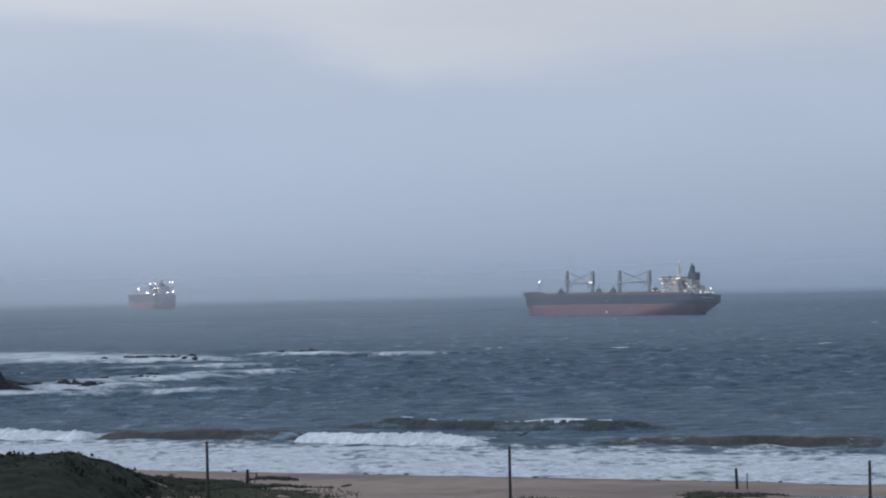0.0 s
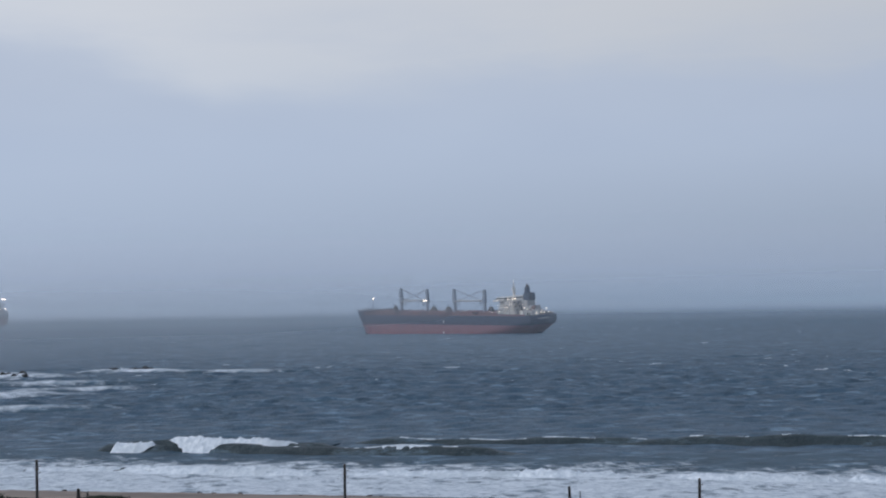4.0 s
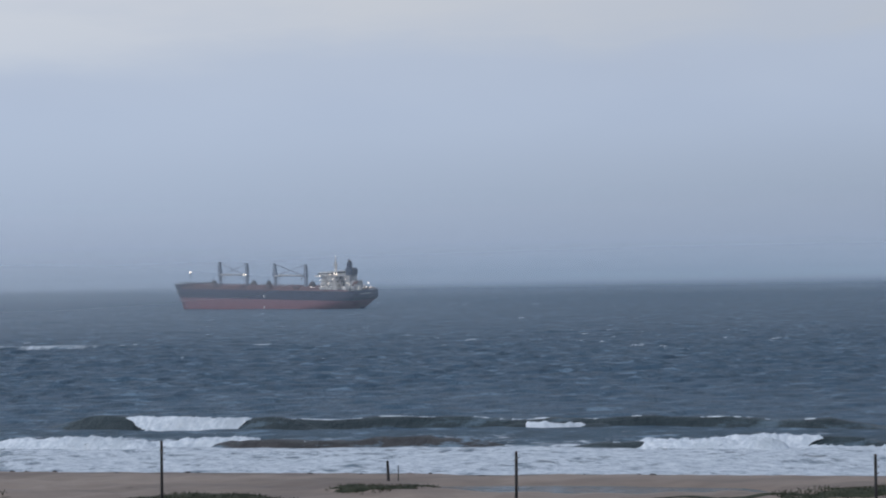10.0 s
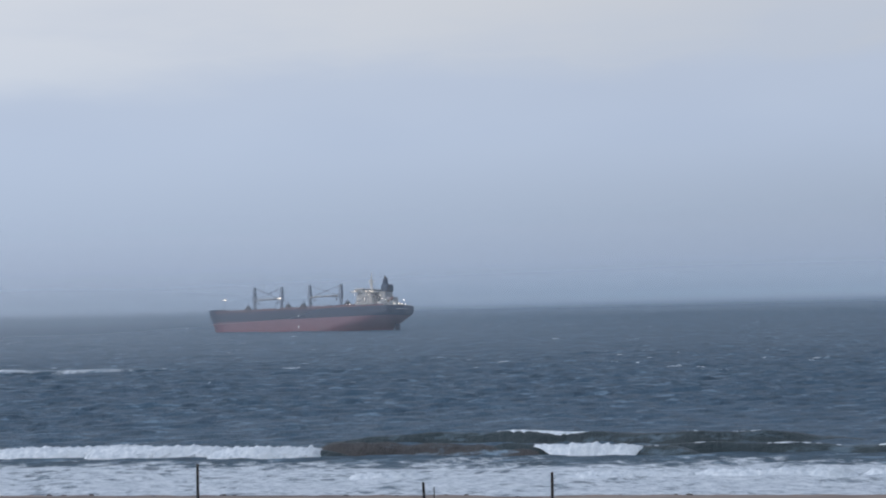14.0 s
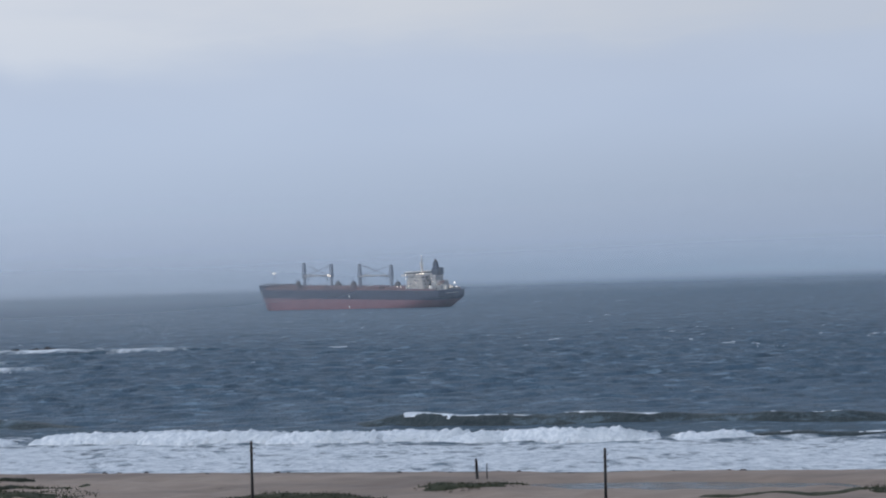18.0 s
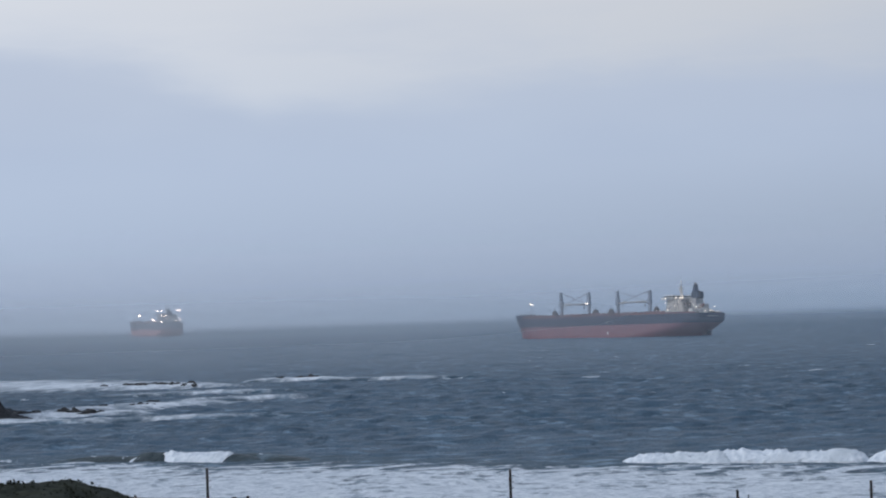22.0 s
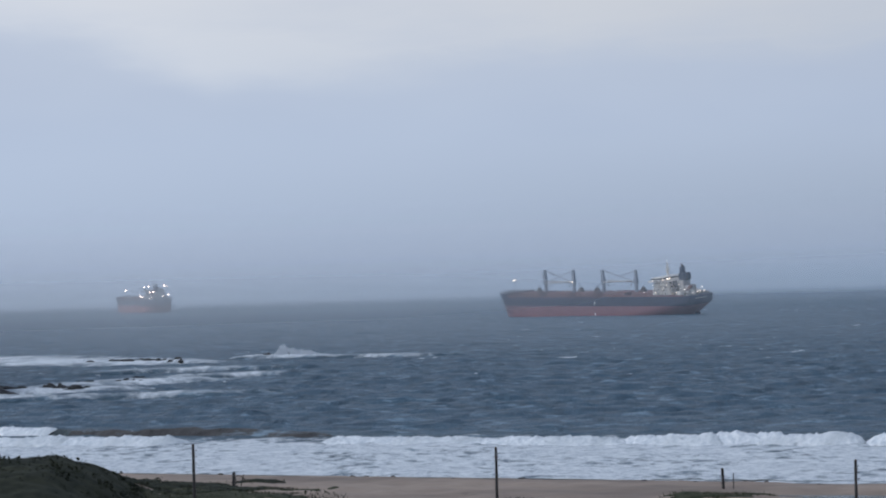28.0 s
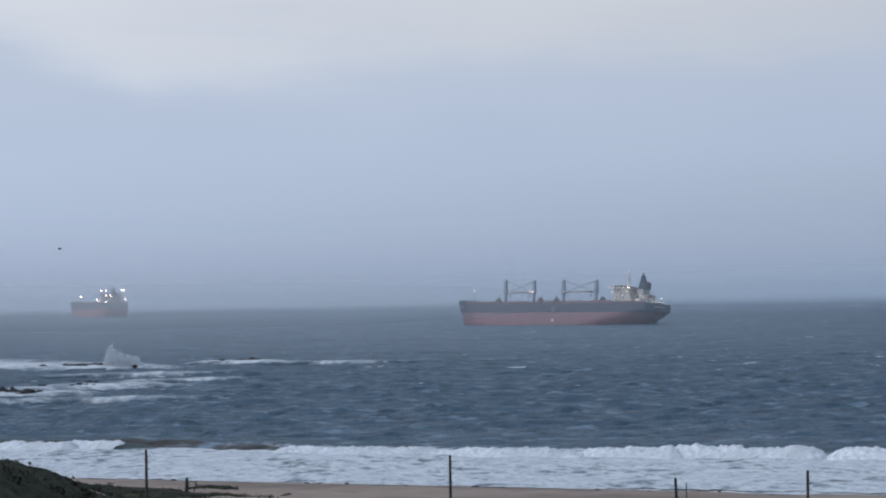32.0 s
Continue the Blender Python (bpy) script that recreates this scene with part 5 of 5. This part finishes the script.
# the first wave, broken from the start
swell(-34, 40, 2.0, front(FIRST, -1, 0, 1.5, 4.0), churned=True)
swell(42, 64, 1.9, front(FIRST, -1, 0, 2.0, 5.0), churned=True)
breaker(-60, 26, 1.8, front(FIRST, -1, 0, 5, 9))
breaker(-7, 30, 1.9, front(FIRST, -1, 0, 5, 9))
breaker(-38, 18, 1.7, front(FIRST, 0.2, 1.6, 5, 9))
breaker(-25, 14, 1.6, front(FIRST, 0.6, 2.6, 5, 9))
breaker(18, 26, 1.4, front(FIRST, -0.6, 1.8, 6, 10))
breaker(34, 18, 1.5, front(FIRST, 0.5, 2.0, 6, 11))
breaker(52, 24, 1.4, front(FIRST, 1.0, 3.2, 6, 11))
breaker(72, 26, 1.4, front(FIRST, 1.0, 3.2, 6, 11))
# the second wave
swell(8, 60, 2.3, front(SECOND, -1, 0, 7, 10))
swell(30, 44, 2.0, front(SECOND, 4.5, 6.5, 11, 14), churned=True)
swell(72, 50, 2.0, front(SECOND, 3, 5, 10, 13))
breaker(-3, 12, 2.5, front(SECOND, 1.2, 2.6, 7, 9.5))
breaker(-8, 21, 3.0, front(SECOND, 2.6, 4.0, 7, 9.5), curl=True)
breaker(-20, 7, 2.3, front(SECOND, 2.8, 4.0, 7, 9.5))
breaker(-2, 24, 2.1, front(SECOND, 4.4, 6.5, 11, 16))
breaker(-34, 34, 2.0, front(SECOND, 4.4, 6.5, 11, 16))
breaker(12, 16, 1.9, front(SECOND, 6.5, 9.5, 11, 16))
breaker(75, 15, 2.4, front(SECOND, 5.5, 7.0, 10.5, 13))
breaker(68, 22, 1.8, front(SECOND, 7.2, 9.5, 15, 19))
breaker(84, 18, 1.6, front(SECOND, 8.5, 10.5, 15, 19))
breaker(100, 26, 1.5, front(SECOND, 9.5, 12, 15, 19))
breaker(30, 14, 1.6, front(SECOND, 10.8, 12.6, 14, 17), curl=False)
breaker(54, 18, 1.4, front(SECOND, 11, 13, 16, 19))
# the third wave
swell(38, 76, 2.2, front(THIRD, 1.5, 4.5, 11, 13.5))
swell(74, 64, 2.2, front(THIRD, 1.0, 3.5, 17, 20))
swell(36, 40, 2.2, front(THIRD, 10.5, 12.5, 15.5, 18), churned=True)
breaker(12, 21, 2.5, front(THIRD, 8.8, 10.0, 13.5, 15.5), curl=True)
breaker(60, 9, 2.4, front(THIRD, 9.0, 10.2, 12, 14))
breaker(18, 18, 2.0, front(THIRD, 10.6, 12.4, 18, 23))
breaker(5, 24, 2.2, front(THIRD, 11.2, 12.8, 18, 23))
breaker(-8, 28, 2.0, front(THIRD, 10.6, 12.6, 18, 23))
breaker(-34, 30, 1.9, front(THIRD, 11.6, 13.6, 18, 23))
breaker(56, 16, 2.4, front(THIRD, 11.4, 12.8, 16.5, 18.5))
breaker(47, 22, 2.0, front(THIRD, 14.2, 16.2, 20, 25))
breaker(36, 12, 1.8, front(THIRD, 15.6, 17.2, 20, 25), curl=False)
breaker(62, 14, 1.9, front(THIRD, 16.8, 18.6, 20, 25), curl=False)
breaker(26, 22, 1.7, front(THIRD, 15.5, 17.8, 20, 25))
breaker(76, 18, 1.8, front(THIRD, 18.6, 20.2, 21, 26))
# the fourth wave, which ends as a broad bore
swell(62, 84, 2.2, front(FOURTH, 9.5, 12.5, 18, 20.5))
swell(44, 54, 2.4, front(FOURTH, 15.5, 17.5, 19.6, 21.5))
breaker(36, 6, 2.5, front(FOURTH, 17.8, 19.0, 20.6, 22.5))
breaker(48, 10, 2.8, front(FOURTH, 17.9, 19.0, 20.6, 22.5))
breaker(42, 24, 2.2, front(FOURTH, 18.6, 20.0, 32, 40))
breaker(60, 20, 2.2, front(FOURTH, 18.8, 20.2, 32, 40))
breaker(30, 18, 2.0, front(FOURTH, 19.6, 21.2, 32, 40))
breaker(78, 28, 2.0, front(FOURTH, 19.8, 21.4, 32, 40))
breaker(16, 22, 1.6, front(FOURTH, 21.4, 23.6, 32, 40))
breaker(-2, 28, 1.3, front(FOURTH, 22.4, 25.0, 32, 40))
# the fifth wave, on the side of the headland
swell(-38, 52, 2.0, front(FIFTH, 16.0, 18.0, 24, 28))
breaker(-31, 6, 2.2, front(FIFTH, 17.8, 18.8, 21, 23))
breaker(-36, 13, 2.3, front(FIFTH, 19.4, 20.8, 23.2, 25.2))
breaker(-46, 12, 2.2, front(FIFTH, 21.0, 22.4, 23.6, 25.6))
breaker(-70, 22, 1.9, front(FIFTH, 21.0, 22.6, 28, 36))
breaker(-56, 20, 1.8, front(FIFTH, 22.2, 24.0, 29, 38))
breaker(-43, 22, 1.9, front(FIFTH, 21.2, 22.8, 29, 38))
# the sixth and last
swell(-36, 60, 1.9, front(SIXTH, 24.5, 27.0, 32, 40), churned=True)
breaker(-61, 12, 2.2, front(SIXTH, 26.4, 27.6, 32, 40))
breaker(-39, 10, 2.1, front(SIXTH, 27.2, 28.8, 32, 40))
breaker(-48, 18, 1.6, front(SIXTH, 29.6, 31.4, 32, 40))


# ---- whitecaps, which run in with the sea ----
def whitecaps():
    """Torn little crests, set where the swell stands highest."""
    rng = np.random.default_rng(41)
    m = 26000
    y = 470 * (3000 / 470) ** (rng.random(m) ** 0.85)
    x = y * np.tan(rng.uniform(-0.42, 0.56, m))
    top = sea_height(x, y) + 0.3 * smoothstep(650, 1150, y) - 2.8 * smoothstep(1500, 2300, y)
    score = top / (0.20 + 0.80 * smoothstep(260, 480, y)) + rng.normal(0, 0.35, m)
    keep = np.argsort(-score)[:270]
    xs, ys, lifts, faces = [], [], [], []
    c = 12
    for k in keep:
        cx, cy = x[k], y[k]
        for _ in range(rng.integers(1, 4)):
            w = rng.uniform(0.3, 1.1) * (0.45 + cy / 850) * (2.4 if rng.random() < 0.16 else 1.0)
            px, py = cx + rng.normal(0, 1.6) * w, cy + rng.normal(0, 0.8) * w
            sx = px + np.linspace(-w, w, c)
            lift = np.clip(np.convolve(rng.random(c + 2), (0.3, 0.4, 0.3), "valid"), 0, 1) * np.sin(np.linspace(0.12, np.pi - 0.12, c)) ** 0.9
            lift = np.clip(lift * 1.7 - 0.35 * rng.random(c), 0.0, 1)
            h = rng.uniform(0.05, 0.20) * (0.4 + cy / 1700)
            bend = 0.35 * w * rng.normal() * np.linspace(-1, 1, c) + 0.12 * w * rng.normal(size=c)
            i = len(xs) * c
            for q, z in ((-1, -0.12), (-0.35, 1.0), (0.3, 0.7), (1, -0.12)):
                xs.append(sx)
                ys.append(py + bend + q * 0.16 * w)
                lifts.append(z * h * lift - 0.05 if z > 0 else np.full(c, z))
            for a in range(3):
                for b in range(c - 1):
                    faces.append((i + a * c + b, i + a * c + b + 1, i + (a + 1) * c + b + 1, i + (a + 1) * c + b))
    xs, ys = np.concatenate(xs), np.concatenate(ys)
    co = np.stack([xs, ys, sea_height(xs, ys) + np.concatenate(lifts)], 1)
    return tagged(new("whitecaps", soup("whitecaps", co, faces, FOAM, True)), "small white crests scattered over the dark sea", "whitecaps", kind="stuff")


WHITECAPS = whitecaps()


# ---- spray thrown up from the reef ----
def spray(x, y, w, h, seed, rows):
    """A torn curtain of droplets, steep on one side and trailing off to the other."""
    rng = np.random.default_rng(seed)
    n = 4200
    s = rng.random(n)
    peak = np.interp(s, [0, 0.08, 0.16, 0.30, 0.55, 0.85, 1.0], [0.1, 0.75, 1.0, 0.72, 0.50, 0.42, 0.05])
    peak = peak * (1 + 0.10 * np.sin(s * 31 + seed) + 0.08 * np.sin(s * 67))
    t = rng.random(n) ** 1.25
    px = (s - 0.4) * w + rng.normal(0, 0.02, n) * w
    pz = t * peak * h
    py = rng.normal(0, 0.12, n) * w * (1 - 0.4 * t)
    r = rng.uniform(0.09, 0.24, n) * (1.2 - 0.6 * t) * (w / 10) ** 0.5
    base = np.array([(1, 0, 0), (-0.5, 0.87, 0), (-0.5, -0.87, 0), (0, 0, 1.3), (0, 0, -0.8)])
    tri = [(0, 1, 3), (1, 2, 3), (2, 0, 3), (1, 0, 4), (2, 1, 4), (0, 2, 4)]
    co = (np.stack([px, py, pz], 1)[:, None, :] + base[None] * r[:, None, None]).reshape(-1, 3)
    faces = [tuple(5 * i + c for c in f) for i in range(n) for f in tri]
    ob = tagged(new("sea_spray", soup("sea_spray", co, faces, SPRAY)), "burst of white spray thrown up from the reef", "spray", "spray on the reef", "stuff")
    return ob, [(t, pose(x, y, z)) for t, z in rows]


PLUMES = [spray(-82, 559, 12.0, 7.6, 1, ((0, -12), (30.4, -12), (31.4, -3), (32, 0.3))),
          spray(-45, 588, 14.0, 3.6, 2, ((0, -7), (26.3, -7), (27.6, -1.5), (28.0, 0.3), (28.7, -1.0), (29.6, -7), (32, -7))),
          spray(-72, 432, 4.0, 3.6, 3, ((0, -6), (21.8, -6), (22.6, -1.5), (23.0, 0.2), (23.6, -2), (24.3, -6), (32, -6))),
          spray(-76, 541, 6.0, 3.4, 4, ((0, -6), (0.8, -6), (1.7, -1), (2.1, 0.2), (2.9, -2.5), (3.8, -6), (32, -6))),
          spray(-46, 587, 17.0, 4.0, 5, ((0, -6), (1.0, -3), (1.8, 0.2), (2.6, -0.8), (4.0, -2.2), (5.6, -6), (32, -6)))]


# ---- a gull that crosses the sky ----
def gull():
    ob = empty("seagull", label="dark gliding seagull with outspread wings", category="bird")
    bm = ball(bmesh.new(), (0, 0, 0), 0.12, 2, (2.2, 1, 0.9))
    ball(bm, (0.30, 0, 0.05), 0.075, 2)
    part("body", bm, STEEL, ob, smooth=True)
    bm = bmesh.new()
    bmesh.ops.create_cone(bm, cap_ends=True, segments=6, radius1=0.03, radius2=0.004, depth=0.09, matrix=pose(0.40, 0, 0.04, 0, 90, 0))
    part("beak", bm, STEEL, ob)
    for s in (1, -1):
        bm = bmesh.new()
        span = [(0.0, 0.10, -0.14, 0.02), (0.28 * s, 0.16, -0.12, 0.12), (0.52 * s, 0.10, -0.12, 0.15), (0.74 * s, -0.10, -0.20, 0.06)]
        for lift in (0.0, 0.02):
            for y, f, a, z in span:
                bm.verts.new((f, y, z + lift))
                bm.verts.new((a, y, z + lift * 0.6))
        bm.verts.ensure_lookup_table()
        v = bm.verts
        for k in range(3):
            for o in (0, 8):
                bm.faces.new((v[o + 2 * k], v[o + 2 * k + 1], v[o + 2 * k + 3], v[o + 2 * k + 2]))
            bm.faces.new((v[2 * k], v[2 * k + 2], v[8 + 2 * k + 2], v[8 + 2 * k]))
            bm.faces.new((v[2 * k + 1], v[2 * k + 3], v[8 + 2 * k + 3], v[8 + 2 * k + 1]))
        bmesh.ops.recalc_face_normals(bm, faces=bm.faces)
        part("wing", bm, STEEL, ob)
    bm = bmesh.new()
    bmesh.ops.create_cone(bm, cap_ends=True, segments=4, radius1=0.11, radius2=0.04, depth=0.16, matrix=pose(-0.30, 0, 0, 0, 90, 0) @ Matrix.Diagonal((0.25, 1, 1, 1)))
    part("tail", bm, STEEL, ob)
    return ob


GULL = gull()


# ---- what moves, and how ----
SHIP = [  # seconds, bearing, yaw, pitch, heave
    (0, 303, 129.3, -0.04, -0.6), (1, 304, 129.6, -1.11, -0.7), (2, 305, 129.8, -1.55, -1.0), (3, 306, 130.1, -1.57, -0.8), (4, 304, 130.4, -0.75, -0.3), (7, 304, 130.2, 1.10, -0.1),
    (8, 305, 130.4, 0.28, -0.9), (9, 307, 131.0, -0.90, 0.3), (10, 307, 131.5, -1.27, 0.2), (11, 306, 132.0, -1.12, 0.8), (12, 305, 132.3, -0.17, 0.9), (13, 305, 132.4, 0.70, 0.7),
    (14, 306, 132.4, 1.32, 0.4), (17, 305, 132.4, -0.81, -0.7), (18, 304, 132.9, -1.41, -0.2), (19, 303, 133.2, -1.56, 0.3), (20, 303, 133.8, -1.00, 0.6), (21, 302, 134.0, 0.13, 0.5),
    (22, 303, 133.9, 0.37, 0.6), (23, 304, 133.9, 0.52, 0.1), (24, 304, 134.0, -0.08, -0.4), (25, 305, 134.3, -0.80, 0.0), (28, 304, 135.4, -0.79, 0.6), (29, 305, 135.4, 0.11, 0.6),
    (30, 306, 135.4, 0.23, 0.2), (31, 305, 135.5, 0.33, 0.0), (32, 306, 135.6, -0.15, -0.3),
]


def roll_at(t):
    return 5.0 * math.cos(2 * math.pi * (t - 7.0) / 8.4)


def motions():
    rows = []
    for t, a, yaw, pitch, heave in SHIP:
        x, y = bearing(a, 1300.0)
        rows.append((t, pose(x, y, heave - 0.6, roll_at(t), pitch, yaw)))
    walk(NEAR_SHIP, rows)
    far = []
    for t in range(0, 33, 2):
        k = t / 32.0
        far.append((t, pose(-409.5 + 10 * k, 2526 - 2 * k, 3.2 + 0.5 * math.sin(t * 0.75), 1.6 * math.sin(t * 0.62), 0.5 * math.sin(t * 0.8 + 1), 109.0 + 3.8 * k)))
    walk(FAR_SHIP, far)
    for ob in (SEA_SHEET, WHITECAPS):
        walk(ob, [(0, pose(0, 0, 0)), (16, pose(-10, -38, 0)), (32, pose(-20, -76, 0))])
    for ob, x, h, rows in WAVES:
        walk(ob, [(t, pose(x, 193.0 - 0.4 * x + u, (lift - 1) * (h + 1.2) + 0.05, 0, 0, TURN)) for t, u, lift in rows])
    for ob, rows in PLUMES:
        walk(ob, rows)
    walk(GULL, [(0, pose(-676.5, 171.1, 27.5, 6, -3, 20)), (31.4, pose(-64.5, 293.0, 29.0, -8, -4, 16)), (32, pose(-52.8, 295.3, 29.0, 8, -4, 18))])
    walk(CLOUDS, [(0, pose(0, 0, 0)), (32, pose(0, 0, 0, 0, 0, 6.4))])
    walk(BUILT_UP, [(0, pose(0, 0, -1.6)), (13, pose(0, 0, -1.6)), (17, pose(0, 0, -0.6)), (21, pose(0, 0, -0.15)), (25, pose(0, 0, 0)), (32, pose(0, 0, 0.05))])


motions()
